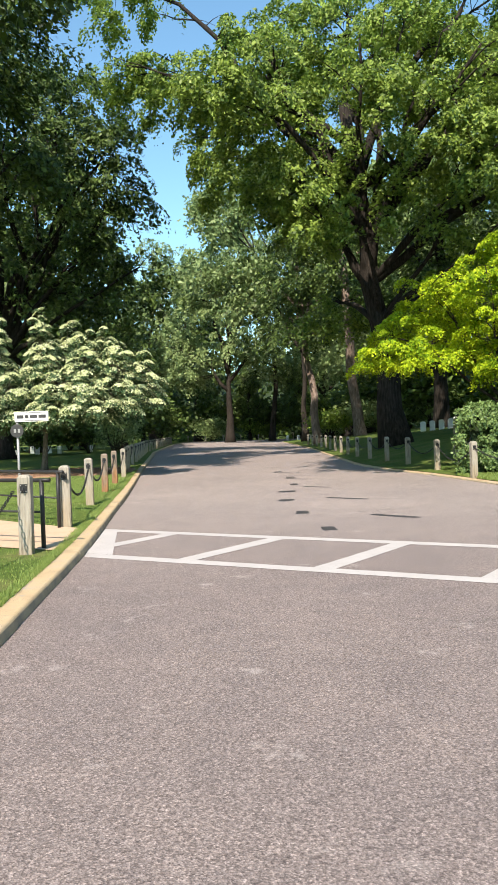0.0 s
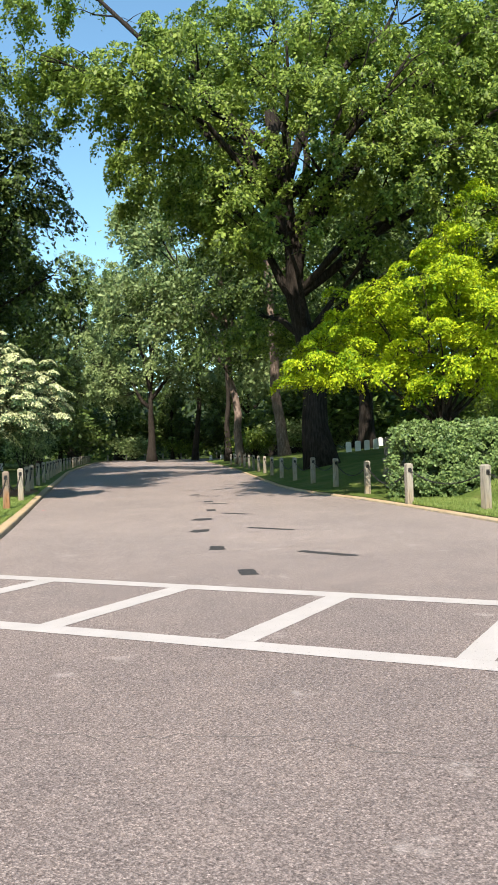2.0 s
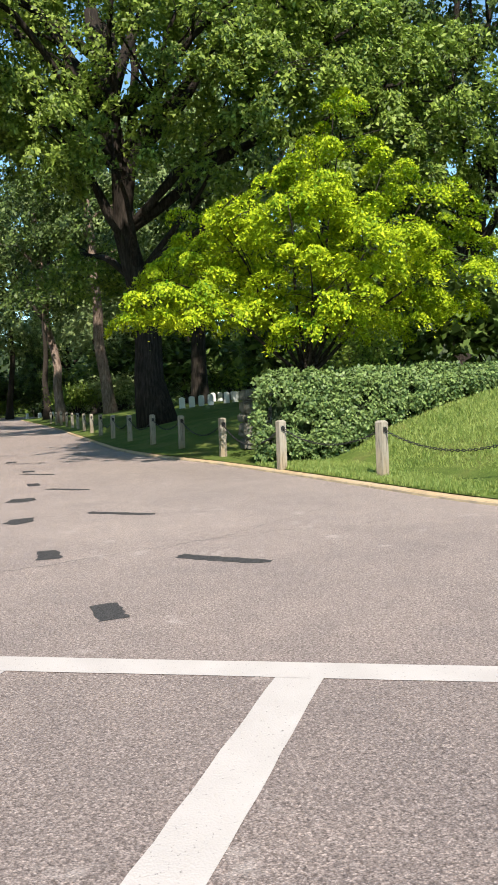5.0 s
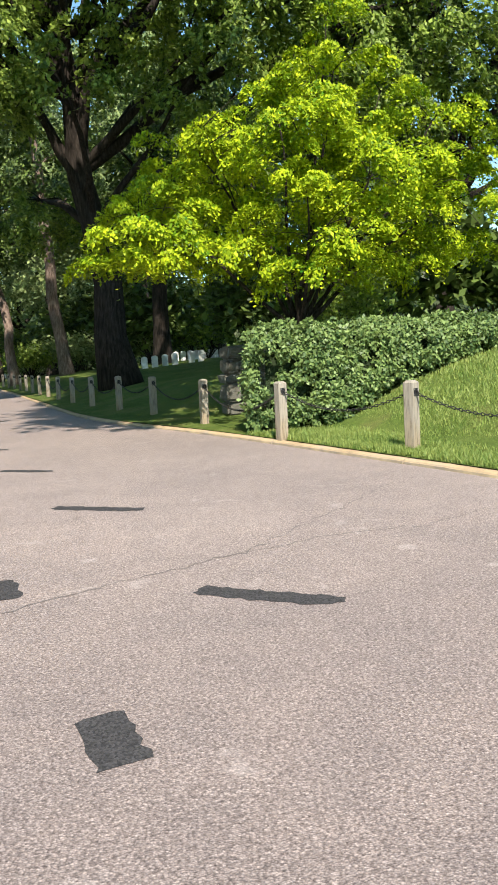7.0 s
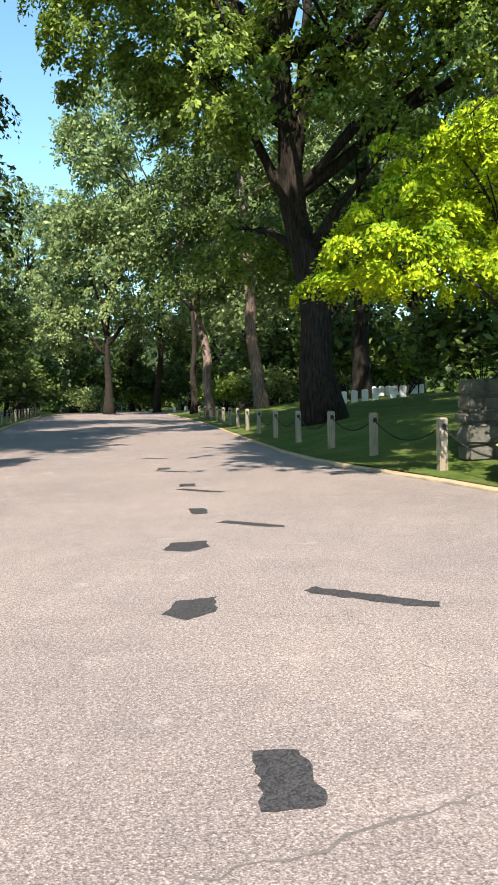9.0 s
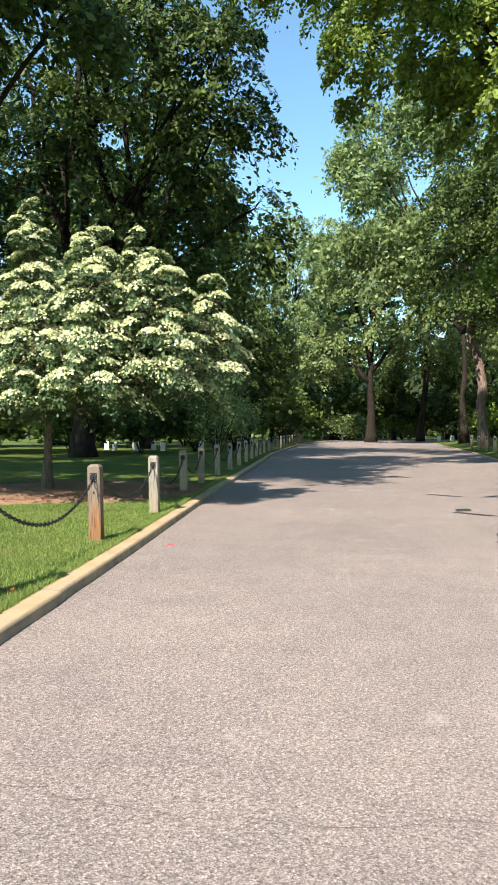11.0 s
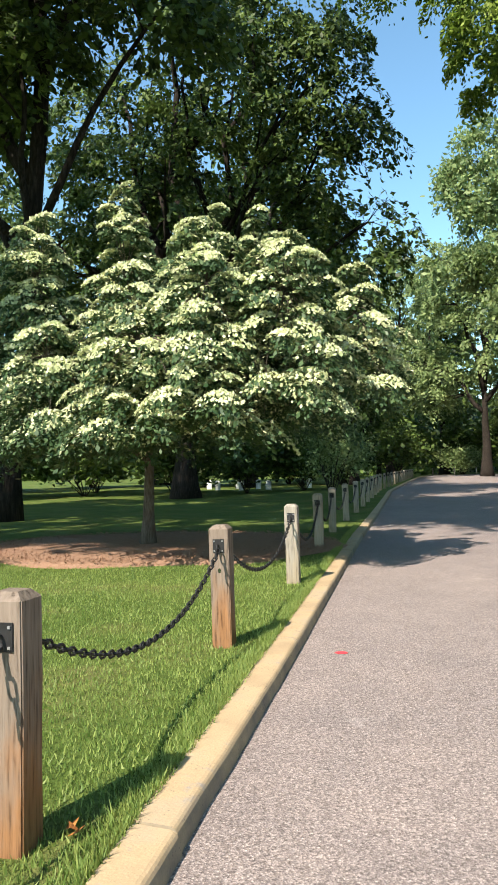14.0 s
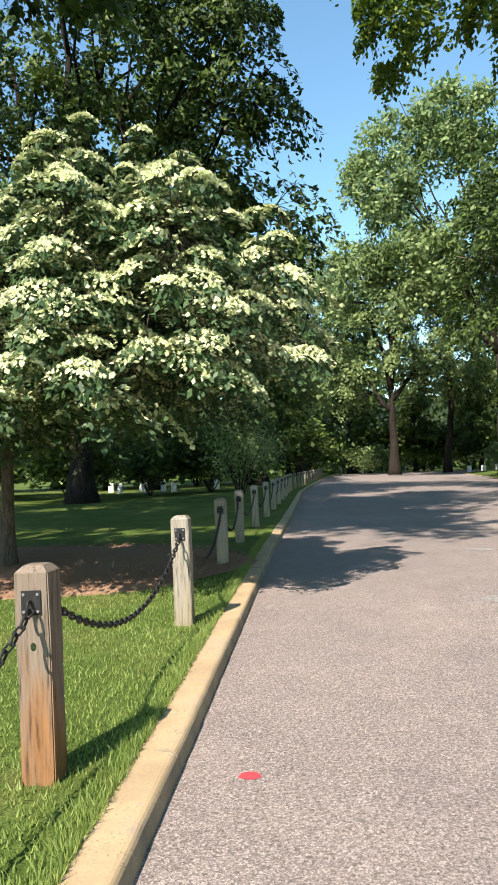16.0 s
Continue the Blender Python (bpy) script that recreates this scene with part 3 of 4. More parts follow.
def tree(label, base, radius, fork, lobes, clumps, leaves, leaf, clump_r, leaf_mat, bark, up=0.45, lean=(0, 0), flat=0.6, limbs=3, hollow=0.5, name="tree", sides=10, extra=None, twig=0.7, keep=None, spray=None, sites=None):
    """lobes: ellipsoids (x, y, z, rx, ry, rz) from the base; limbs grow into each, clumps of leaves fill them."""
    root = thing(name, label, "tree", pose(*base))
    wood = Pile()
    top = Vector((lean[0], lean[1], fork))
    trunk = limb_path((0, 0, -0.3), top, 0, 9, 0.25)
    rad = [radius * (1.0 + 0.55 * math.exp(-max(0, p.z) / (radius * 1.6))) * (1 - 0.55 * i / 8) for i, p in enumerate(trunk)]
    wood.add(tube(trunk, rad, sides))
    nodes, node_r = [], []
    total = sum(l[3] * l[4] * l[5] for l in lobes)
    for l in lobes:
        c = Vector(l[:3])
        share = l[3] * l[4] * l[5] / total
        r0 = radius * 0.62 * min(1.0, 0.35 + 1.3 * share ** 0.5)
        at = min(trunk[3:], key=lambda p: abs(p.z - 0.58 * l[2]) + random.uniform(0, 0.8))
        main = limb_path(at, c + Vector((0, 0, l[5] * 0.3)), random.uniform(0, 0.08) * (c - at).length, 8, 0.5)
        rr = [r0 * (1 - 0.75 * i / 7) for i in range(8)]
        wood.add(tube(main, rr, 7))
        nodes += main[2:]
        node_r += rr[2:]
        for _ in range(limbs):
            i = random.randint(4, 6)
            a = random.uniform(0, 2 * math.pi)
            q = c + Vector((math.cos(a) * l[3] * 0.7, math.sin(a) * l[4] * 0.7, random.uniform(-0.3, 0.6) * l[5]))
            sub = limb_path(main[i], q, 0.05 * (q - main[i]).length, 6, 0.6)
            sr = [rr[i] * 0.6 * (1 - 0.8 * j / 5) for j in range(6)]
            wood.add(tube(sub, sr, 5))
            nodes += sub[1:]
            node_r += sr[1:]
    centres = [Vector(q[0]) for q in sites or ()]
    ways = [q[1] for q in sites or ()]
    clumps = len(sites) if sites else clumps
    weights = [(l[3] * l[4] * l[5]) ** 0.75 for l in lobes]
    while len(centres) < clumps:
        l = random.choices(lobes, weights)[0]
        d = Vector((random.gauss(0, 1), random.gauss(0, 1), random.gauss(0, 1))).normalized()
        r = (hollow ** 3 + (1 - hollow ** 3) * random.random()) ** (1 / 3)
        r *= 0.86 + 0.28 * noise.noise(d * 1.7 + Vector((l[0], l[1], l[2])))
        p = Vector((l[0] + d.x * l[3] * r, l[1] + d.y * l[4] * r, l[2] + d.z * l[5] * r))
        if p.z > 0.7 and (keep is None or keep(p + Vector(base))):
            centres.append(p)
            ways.append((d.x + p.x * 0.06 + random.gauss(0, 0.35), d.y + p.y * 0.06 + random.gauss(0, 0.35)))
    arr = np.array([tuple(p) for p in nodes])
    for p in centres:
        if random.random() < twig:
            k = int(np.argmin(((arr - np.array(p)) ** 2).sum(1)))
            r1 = max(0.012, min(node_r[k] * 0.5, 0.05 * clump_r + 0.012 * (p - nodes[k]).length))
            wood.add(tube(limb_path(nodes[k], p, 0.1, 4, 0.8), [r1, r1 * 0.7, r1 * 0.45, r1 * 0.15], 3))
    C = np.array([tuple(p) for p in centres])
    per = leaves // len(centres)
    R = clump_r * (0.6 + 0.8 * np.random.rand(clumps))
    if spray:
        D = np.array(ways)
        D /= np.linalg.norm(D, axis=1, keepdims=True) + 1e-9
        if sites:
            R = np.array([q[2] for q in sites])
        pts, droop, outward = sprays(C, D, R, per, *spray)
    else:
        D = None
        off = np.random.randn(clumps, per, 3)
        off /= np.linalg.norm(off, axis=2, keepdims=True)
        off *= (np.random.rand(clumps, per, 1) ** 0.45) * (0.8 + 0.35 * np.abs(np.random.randn(clumps, per, 1)))
        off[:, :, 2] *= flat
        pts = (C[:, None, :] + off * R[:, None, None])
        pts[:, :, 2] -= 0.22 * R[:, None] * (off[:, :, 0] ** 2 + off[:, :, 1] ** 2)
        outward = off / np.array([1, 1, flat])
        outward /= np.linalg.norm(outward, axis=2, keepdims=True) + 1e-9
        droop = off * 0.5
        droop[:, :, 2] -= 0.35
        pts, droop, outward = pts.reshape(-1, 3), droop.reshape(-1, 3), outward.reshape(-1, 3)
    part("trunk", mesh_of("trunk", wood.v, wood.f, bark, True), root)
    part("crown", leaf_mesh("crown", pts, leaf, up, leaf_mat, droop, nrm=outward), root)
    if extra:
        extra(root, C, D, R)
    return root


spots = chips(15000, -7.4, 29.0, 3.25, 2.55)
pts = np.concatenate([spots, 0.155 + 0.03 * np.random.rand(len(spots), 1)], 1)
tagged(new("mulch_chips", leaf_mesh("mulch_chips", pts, 0.05, 0.75, MULCH, None, 0.35)), "loose reddish brown bark chips on the bed", "mulch", kind="stuff")

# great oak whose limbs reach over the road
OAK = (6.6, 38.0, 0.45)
tree("massive oak, bark darkened for shade, limbs over the road", OAK, 0.6, 16.0,
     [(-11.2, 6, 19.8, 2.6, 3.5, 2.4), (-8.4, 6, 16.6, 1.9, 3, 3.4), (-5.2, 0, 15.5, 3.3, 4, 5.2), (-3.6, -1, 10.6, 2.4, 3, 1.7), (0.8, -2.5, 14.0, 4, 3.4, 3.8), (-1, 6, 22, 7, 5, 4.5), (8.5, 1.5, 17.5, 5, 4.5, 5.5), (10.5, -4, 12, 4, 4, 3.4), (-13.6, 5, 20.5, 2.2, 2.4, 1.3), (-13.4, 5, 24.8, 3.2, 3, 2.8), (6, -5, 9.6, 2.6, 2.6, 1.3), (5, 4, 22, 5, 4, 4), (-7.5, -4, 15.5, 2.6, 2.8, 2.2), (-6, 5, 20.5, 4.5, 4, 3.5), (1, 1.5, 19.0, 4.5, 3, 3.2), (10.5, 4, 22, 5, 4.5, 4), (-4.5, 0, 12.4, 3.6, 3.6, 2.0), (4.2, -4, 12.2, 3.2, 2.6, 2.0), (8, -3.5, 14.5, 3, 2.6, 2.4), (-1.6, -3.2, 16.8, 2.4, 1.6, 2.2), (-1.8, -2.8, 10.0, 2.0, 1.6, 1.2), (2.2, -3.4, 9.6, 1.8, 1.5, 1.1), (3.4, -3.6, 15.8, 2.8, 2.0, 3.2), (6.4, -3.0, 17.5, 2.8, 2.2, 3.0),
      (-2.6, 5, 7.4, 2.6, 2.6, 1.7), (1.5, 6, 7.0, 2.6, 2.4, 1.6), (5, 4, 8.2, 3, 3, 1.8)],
     1220, 234000, 0.195, 1.25, LEAF_OAK, BARK_OAK_SHADED, up=0.4, lean=(-2.0, 0), flat=0.5, limbs=3, hollow=0.45, name="oak_tree", sides=14, spray=(0.62, 0.24, 0.45, 0.55, 0.9))


def dark_tree_at(x, y, s, rot):
    return copy_thing(DARK, Matrix.Translation((x, y, lawn_z(x, y) - 0.1)) @ pose(0, 0, 0, 0, 0, rot) @ Matrix.Diagonal((s, s, s, 1)))


# high-crowned tree whose bare trunk stands before the sky
tree("tall dark tree with a bare forked trunk and high crown", (-15.6, 35.5, 0.1), 0.42, 13.0,
     [(-3, 0, 17, 5, 5, 4.5), (2.5, -1, 17.5, 4.5, 5, 4.5), (0, 1, 23, 5, 5, 4), (4.5, 2, 21, 3.5, 4, 3.5), (-5.5, 2, 22, 4, 4, 4), (-7, -1, 14, 2.6, 3, 2), (5.6, 0, 13.4, 2.4, 3, 1.8), (-3, 0, 12.4, 3.2, 3, 1.4), (1.8, -1.5, 12.8, 2.4, 2.4, 1.2)],
     480, 58000, 0.27, 1.75, LEAF_DARK, BARK_OAK_SHADED, up=0.35, lean=(1.6, 0), hollow=0.35, limbs=2, spray=(0.62, 0.22, 0.45, 0.5, 0.8))

# tall dark trees behind the dogwood
DARK_LOBES = [(-1, 0, 13, 5.5, 6, 6), (3.2, -1, 20, 4.2, 4.5, 5), (-3.5, 1, 19, 5.5, 5.5, 5), (4, 2, 11, 3.6, 4, 3.4), (-5.5, -2, 11, 4.5, 4.5, 4), (0.5, 0, 26, 4, 4, 4)]
DARK = tree("tall dense dark green broadleaf tree", (-16.5, 50, 0.2), 0.55, 6.0, DARK_LOBES + [(8.5, -1, 16.5, 2.4, 2.4, 1.8), (6.2, -1, 17.5, 2.6, 3, 3.2), (6.0, 0, 12.5, 2.4, 3, 2.4), (5.5, -1, 22, 3.4, 3.4, 3.6), (8.0, -1, 19.2, 2.4, 2.6, 2.2), (6.5, -1, 15, 2.4, 3, 2.4), (9.3, -1, 10.5, 2.2, 3, 3.6)],
            600, 66000, 0.27, 1.75, LEAF_DARK, BARK_OAK_SHADED, up=0.35, hollow=0.5, flat=0.5, spray=(0.62, 0.22, 0.45, 0.5, 0.8))
dark_tree_at(20, 37, 0.85, 310)
DARK = tree("tall dense dark green broadleaf tree", (-20, 68, 0.3), 0.6, 7.0, DARK_LOBES, 290, 13500, 0.58, 2.2, LEAF_DARK, BARK_OAK_SHADED, up=0.35, hollow=0.4, flat=0.5, spray=(0.65, 0.24, 0.45, 0.5, 0.8))
for x, y, s, rot in ((-36, 60, 0.82, 250), (-28, 47, 0.62, 70), (-46, 42, 0.7, 120), (-22, 92, 1.0, 20), (-12, 128, 1.1, 90), (9, 122, 1.1, 160), (-32, 78, 1.1, 330), (21, 70, 1.15, 150), (20, 90, 1.0, 60),
                     (-13, 71, 0.42, 15), (-15.5, 84, 0.48, 190), (-16, 98, 0.5, 80), (-3, 119, 0.5, 300), (5, 117, 0.5, 45), (12, 99, 0.45, 130),
                     # this row stands out of view, added to cut the sky's fill light
                     (-8, -26, 0.8, 10), (-19, -13, 0.85, 140), (-26, 4, 0.9, 220), (32, -16, 0.9, 40), (37, 3, 0.9, 280), (30, 15, 0.9, 90)):
    dark_tree_at(x, y, s, rot)


def open_above(p):
    """Where the spreading crown leaves the lawn and the dogwood in the sun."""
    reach = p.y + 0.97 * p.z
    return reach > (35.5 if -10.4 < p.x < -5.8 else 29.3) and (p.x < -6.5 and p.y > 19 or p.z > 2.6 + 0.64 * (p.y - 2.6))


tree("broad shade tree with a high crown spreading over the road", (-14.0, 19.0, 0.1), 0.5, 9.0,
     [(2.5, 5, 18, 5.5, 5, 4), (-4, 3, 17, 6, 6, 4.5), (5, 3, 20, 4, 5, 4), (7.4, 0, 17.5, 1.8, 4, 3), (-10, 6, 15, 5, 6, 4), (1.2, -2, 14, 2.2, 3, 2.5), (-2, -3, 14, 3, 3, 2.5), (4, 8, 19, 6, 4, 4), (7, 10, 21, 2.2, 4, 3.5)],
     430, 46000, 0.47, 1.3, LEAF_DARK, BARK_OAK_SHADED, up=0.4, keep=open_above)



def over_verge(p):
    """Keeps crown points that shadow the verge, clear the maple and road, and stay out of view."""
    gx, gy = p.x + 0.227 * p.z, p.y + 0.97 * p.z
    return gx > 4.1 and gy > (28 if gx < 4.9 else 30 if gx < 6.6 else 34.5) and p.z > 2.8 + 0.64 * (p.y - 2.6)


# unseen tree, added to shade the lawn behind the east posts
tree("tall added tree out of view, high crown shading the verge", (13.5, 16.5, 1.3), 0.45, 9.0,
     [(-12.2, -1, 12.7, 1.4, 2.5, 1.8), (-11.3, 2, 14.2, 1.8, 2.5, 2), (-10.5, 4.5, 16.2, 2.5, 2.5, 2.2), (-8, 3.5, 17.2, 3, 3, 2.5), (-9.5, 6.5, 18.7, 3, 3, 2)],
     420, 50000, 0.52, 1.5, LEAF_OAK, BARK_OAK_SHADED, up=0.4, keep=over_verge)
tree("slender airy tree leaning over the far road", (4.0, 80, 0.4), 0.34, 9.0,
     [(-8, 0, 24, 3.6, 4, 4.6), (-5, 0, 16, 4.6, 4, 4), (-2.5, 0, 27, 3.6, 4, 3.6), (1, 0, 20, 4.5, 4, 5), (-10, 1, 17, 2.8, 3, 3.4), (-6.5, 0, 29, 1.6, 1.6, 2.4)],
     210, 30000, 0.42, 1.25, LEAF_LIGHT, BARK_THIN, up=0.3, hollow=0.2, flat=0.8)

# light trees at the far bend
LIGHT = tree("tall airy light green tree by the far bend", (-5.0, 101, 0.1), 0.5, 8.0,
             [(0, 0, 14, 6, 6, 6), (2, -1, 21, 5, 5, 5), (-3, 0, 19, 5, 5, 5), (5, 0, 11, 4.5, 4.5, 4), (-5.5, 0, 10, 4.5, 4.5, 4), (1, 0, 26, 3.2, 3.2, 3.5)],
             420, 29000, 0.36, 1.7, LEAF_LIGHT, BARK_THIN, up=0.3, hollow=0.4, flat=0.7, spray=(0.6, 0.25, 0.45, 0.6, 0.8))


LIGHT.scale = (1.12, 1.12, 1.12)


def light_tree_at(x, y, s, rot):
    return copy_thing(LIGHT, Matrix.Translation((x, y, 0)) @ pose(0, 0, 0, 0, 0, rot) @ Matrix.Diagonal((s, s, s, 1)))


for x, y, s, rot in ((9, 84, 0.95, 100), (-17, 112, 0.95, 30), (14, 108, 1.0, 220), (15, 70, 1.0, 40), (24, 52, 1.0, 200)):
    light_tree_at(x, y, s, rot)

# golden maple behind the hedge
GOLD = (7.5, 24.2, 0.3)
tree("golden yellow-green maple with layered leaves behind the hedge", GOLD, 0.12, 1.5,
     [(-3.3, -0.8, 3.3, 1.6, 1.5, 0.8), (-2.2, -1.0, 4.3, 1.5, 1.5, 0.8), (-0.9, -1.4, 5.0, 1.5, 1.5, 0.9), (-0.6, -1.9, 3.4, 1.7, 1.2, 0.9), (1.0, -1.8, 4.2, 1.6, 1.4, 1.0), (0.6, -0.7, 6.0, 1.7, 1.6, 1.0), (0.9, 0.1, 7.4, 0.9, 0.9, 0.8), (2.7, -0.8, 5.2, 1.6, 1.5, 1.0), (3.4, -0.6, 3.8, 1.5, 1.6, 0.9), (4.0, 0.4, 5.0, 1.3, 1.5, 0.9), (-0.5, 1.2, 4.4, 3.2, 1.8, 1.8), (2.4, 0.6, 6.3, 1.0, 1.0, 0.7), (0.2, -0.2, 2.9, 1.7, 1.2, 0.6), (2.2, 0.2, 3.1, 1.4, 1.1, 0.6)],
     330, 118000, 0.080, 0.66, LEAF_GOLD, BARK_THIN, up=0.5, flat=0.42, limbs=2, hollow=0.72, name="maple_tree", spray=(0.66, 0.16, 0.3, 0.38))


# kousa dogwood in the mulch bed: upright leaders, each with tiers of flat sprays
def bracts(root, C, D, R):
    sun_side = C[:, 2] + 0.35 * C[:, 0] - 0.2 * C[:, 1]
    per = np.clip(130 * (sun_side - 1.8), 10, 215)
    P, G, N = sprays(C, D, R, 215, 0.66, 0.02, 0.3, 0.42)
    keep = (np.arange(215)[None, :] < per[:, None]).reshape(-1)
    P, G, N = P[keep], G[keep], N[keep]
    P[:, 2] += 0.035
    part("blossom", leaf_mesh("blossom", P, 0.056, 0.5, BRACT, G, 0.7, N), root, "creamy white flower bracts on the upper layers")


SPIRES = [(-1.0, -1.5, 5.3, 1.15, 1.8), (0.5, -1.4, 5.35, 0.95, 1.7), (1.15, -0.4, 5.2, 0.9, 1.8), (2.2, -2.4, 4.5, 1.05, 1.9), (2.6, -1.5, 4.7, 1.25, 2.0), (3.2, -2.2, 4.2, 1.1, 2.1), (3.8, -0.9, 3.9, 0.95, 2.2),
          (-2.6, -1.2, 4.5, 1.2, 1.7), (-3.8, -0.4, 4.3, 1.2, 1.6), (-0.3, -2.3, 3.4, 1.0, 1.7), (1.3, -2.6, 3.5, 1.1, 1.8), (0.0, 1.0, 4.8, 1.6, 1.9), (2.2, 0.5, 4.4, 1.5, 2.0), (-2.0, 1.0, 4.5, 1.5, 1.8)]
tiers = []
for x, y, top, rmax, low in SPIRES:
    z = low + random.uniform(0, 0.2)
    while z < top:
        r = rmax * max(0.0, 1 - (z - low) / (top - low)) ** 0.5 * random.uniform(0.8, 1.1) + 0.06
        count = max(2, round(2 * math.pi * r / 0.62))
        turn = random.uniform(0, 6.28)
        for k in range(count):
            a = turn + 2 * math.pi * k / count + random.uniform(-0.35, 0.35)
            rr = r * random.uniform(0.45, 1.05)
            size = min(0.62, 0.30 + 0.34 * r) * random.uniform(0.7, 1.25)
            tiers.append(((x + rr * math.cos(a) * 0.75, y + rr * math.sin(a) * 0.75, z + random.uniform(-0.17, 0.17)), (math.cos(a), math.sin(a)), size))
        z += random.uniform(0.30, 0.42)
tree("flowering dogwood with layered creamy white bracts in mulch", (-7.3, 28.7, 0.2), 0.11, 2.3,
     [(x, y, (top + low) / 2, rmax, rmax, (top - low) / 2) for x, y, top, rmax, low in SPIRES],
     0, len(tiers) * 125, 0.080, 0.36, LEAF_DOG, BARK_DOG, up=0.5, lean=(0.25, -0.3), limbs=0, name="dogwood_tree", extra=bracts, spray=(0.7, 0.14, 0.3, 0.5), sites=tiers)


# bare lower trunks of tall trees by the right bank
def bole(label, x, y, z, r, h, lean, bark):
    root = thing("tree", label, "tree", pose(x, y, z))
    pile = Pile()
    p = limb_path((0, 0, -0.3), (lean[0], lean[1], h), 0, 12, 0.15)
    pile.add(tube(p, [r * (1 + 0.5 * math.exp(-max(0, q.z) / (r * 2))) * (1 - 0.45 * i / 11) for i, q in enumerate(p)], 12))
    for k in range(5):
        i = random.randint(6, 10)
        a = random.uniform(0, 6.28)
        q = p[i] + Vector((math.cos(a) * 3, math.sin(a) * 3, random.uniform(1, 3)))
        pile.add(tube(limb_path(p[i], q, 0.2, 6, 0.6), [r * 0.3 * (1 - 0.8 * j / 5) for j in range(6)], 6))
    part("trunk", mesh_of("trunk", pile.v, pile.f, bark, True), root)
    C = np.array([tuple(p[-1] + Vector((random.gauss(0, 2.3), random.gauss(0, 2.3), random.uniform(-6.5, 4.0)))) for _ in range(120)])
    D = C[:, :2] + np.random.randn(120, 2)
    D /= np.linalg.norm(D, axis=1, keepdims=True)
    pts, droop, nor = sprays(C, D, 1.4 + 0.8 * np.random.rand(120), 95, 0.6, 0.25, 0.4, 0.55, 0.6)
    part("crown", leaf_mesh("crown", pts, 0.28, 0.4, LEAF_DARK, droop, nrm=nor), root)
    return root


bole("tall tree, reddish bark lightened as sunlit, on the bank", 7.7, 62, 0.4, 0.44, 17, (-1.3, 0), BARK_PINE)
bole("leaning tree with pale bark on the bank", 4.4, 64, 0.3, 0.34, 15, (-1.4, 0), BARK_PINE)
bole("shaded tree trunk behind the headstones", 12.2, 54, 1.0, 0.5, 15, (0.3, 0), BARK_OAK_SHADED)
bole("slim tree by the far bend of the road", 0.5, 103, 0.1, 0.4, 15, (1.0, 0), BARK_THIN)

# far woods closing the view
pts = []
for k in range(900):
    a = random.uniform(-1.15, 1.15)
    d = random.uniform(128, 150)
    c = (math.sin(a) * d, math.cos(a) * d, abs(random.gauss(0, 9)))
    pts.append(np.array(c) + np.random.randn(38, 3) * np.array([2.0, 2.0, 1.3]))
tagged(new("far_woods", leaf_mesh("far_woods", np.concatenate(pts), 1.3, 0.3, LEAF_DARK)), "dense dark green woodland closing the distance", "woods", kind="stuff")


# added ridge sheet hiding the horizon, woodland shade put into its near-black green
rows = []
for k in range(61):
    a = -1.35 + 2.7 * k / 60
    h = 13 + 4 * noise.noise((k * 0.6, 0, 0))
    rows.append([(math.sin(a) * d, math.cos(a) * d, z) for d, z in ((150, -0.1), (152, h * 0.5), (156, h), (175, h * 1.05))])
tagged(new("backdrop", strip_mesh("backdrop", rows, SHADE_AND_KNOT)), "added near-black backdrop sheet closing gaps behind the far trees", "backdrop", kind="structure")


def shrub(label, x, y, z, r, h, mat, n, leaf):
    root = thing("shrub", label, "shrub", pose(x, y, z))
    pile = Pile()
    C = []
    for k in range(14):
        a = random.uniform(0, 6.28)
        q = Vector((math.cos(a) * r * random.uniform(0.2, 0.8), math.sin(a) * r * random.uniform(0.2, 0.8), h * random.uniform(0.4, 0.95)))
        pile.add(tube(limb_path((0, 0, -0.1), q, 0.05, 5, 0.5), [0.03, 0.025, 0.02, 0.014, 0.005], 4))
        C.append(tuple(q))
    part("stem", mesh_of("stem", pile.v, pile.f, BARK_THIN), root)
    C = np.array(C)
    pts = (C[:, None, :] + np.random.randn(14, n // 14, 3) * np.array([r * 0.22, r * 0.22, h * 0.14])).reshape(-1, 3)
    pts[:, 2] = np.abs(pts[:, 2])
    part("foliage", leaf_mesh("foliage", pts, leaf, 0.4, mat), root)
    return root


THICKET = None
for x, y, s in ((13, 31, 0.8), (17, 30, 1.0), (22, 31, 1.1), (15, 44, 1.0), (20, 46, 1.2), (13, 60, 1.2), (10, 75, 1.2), (18, 66, 1.3), (-14, 72, 1.1), (-20, 78, 1.3), (-27, 74, 1.3), (-34, 70, 1.3), (-40, 62, 1.3),
                (-14, 95, 1.3), (-9, 123, 1.5), (-2, 122, 1.4), (4, 120, 1.5), (11, 116, 1.5), (18, 110, 1.5), (-17, 118, 1.5), (8, 97, 1.2), (-24, 110, 1.5), (26, 96, 1.5), (14, 78, 1.6), (22, 82, 1.7), (-18, 52, 0.8), (-24, 53, 0.9), (-30, 52, 1.0), (-13.5, 60, 0.8), (-37, 54, 1.0), (-21, 58, 0.8), (-16, 57, 0.7), (-27, 59, 0.9), (-33, 58, 1.0)):
    if THICKET is None:
        THICKET = shrub("dense dark green thicket under the tall trees", x, y, lawn_z(x, y), 3.0, 4.6, LEAF_DARK, 2500, 0.46)
    else:
        copy_thing(THICKET, Matrix.Translation((x, y, lawn_z(x, y) - 0.05)) @ pose(0, 0, 0, 0, 0, x * 37) @ Matrix.Diagonal((s, s, s * 0.9, 1)))
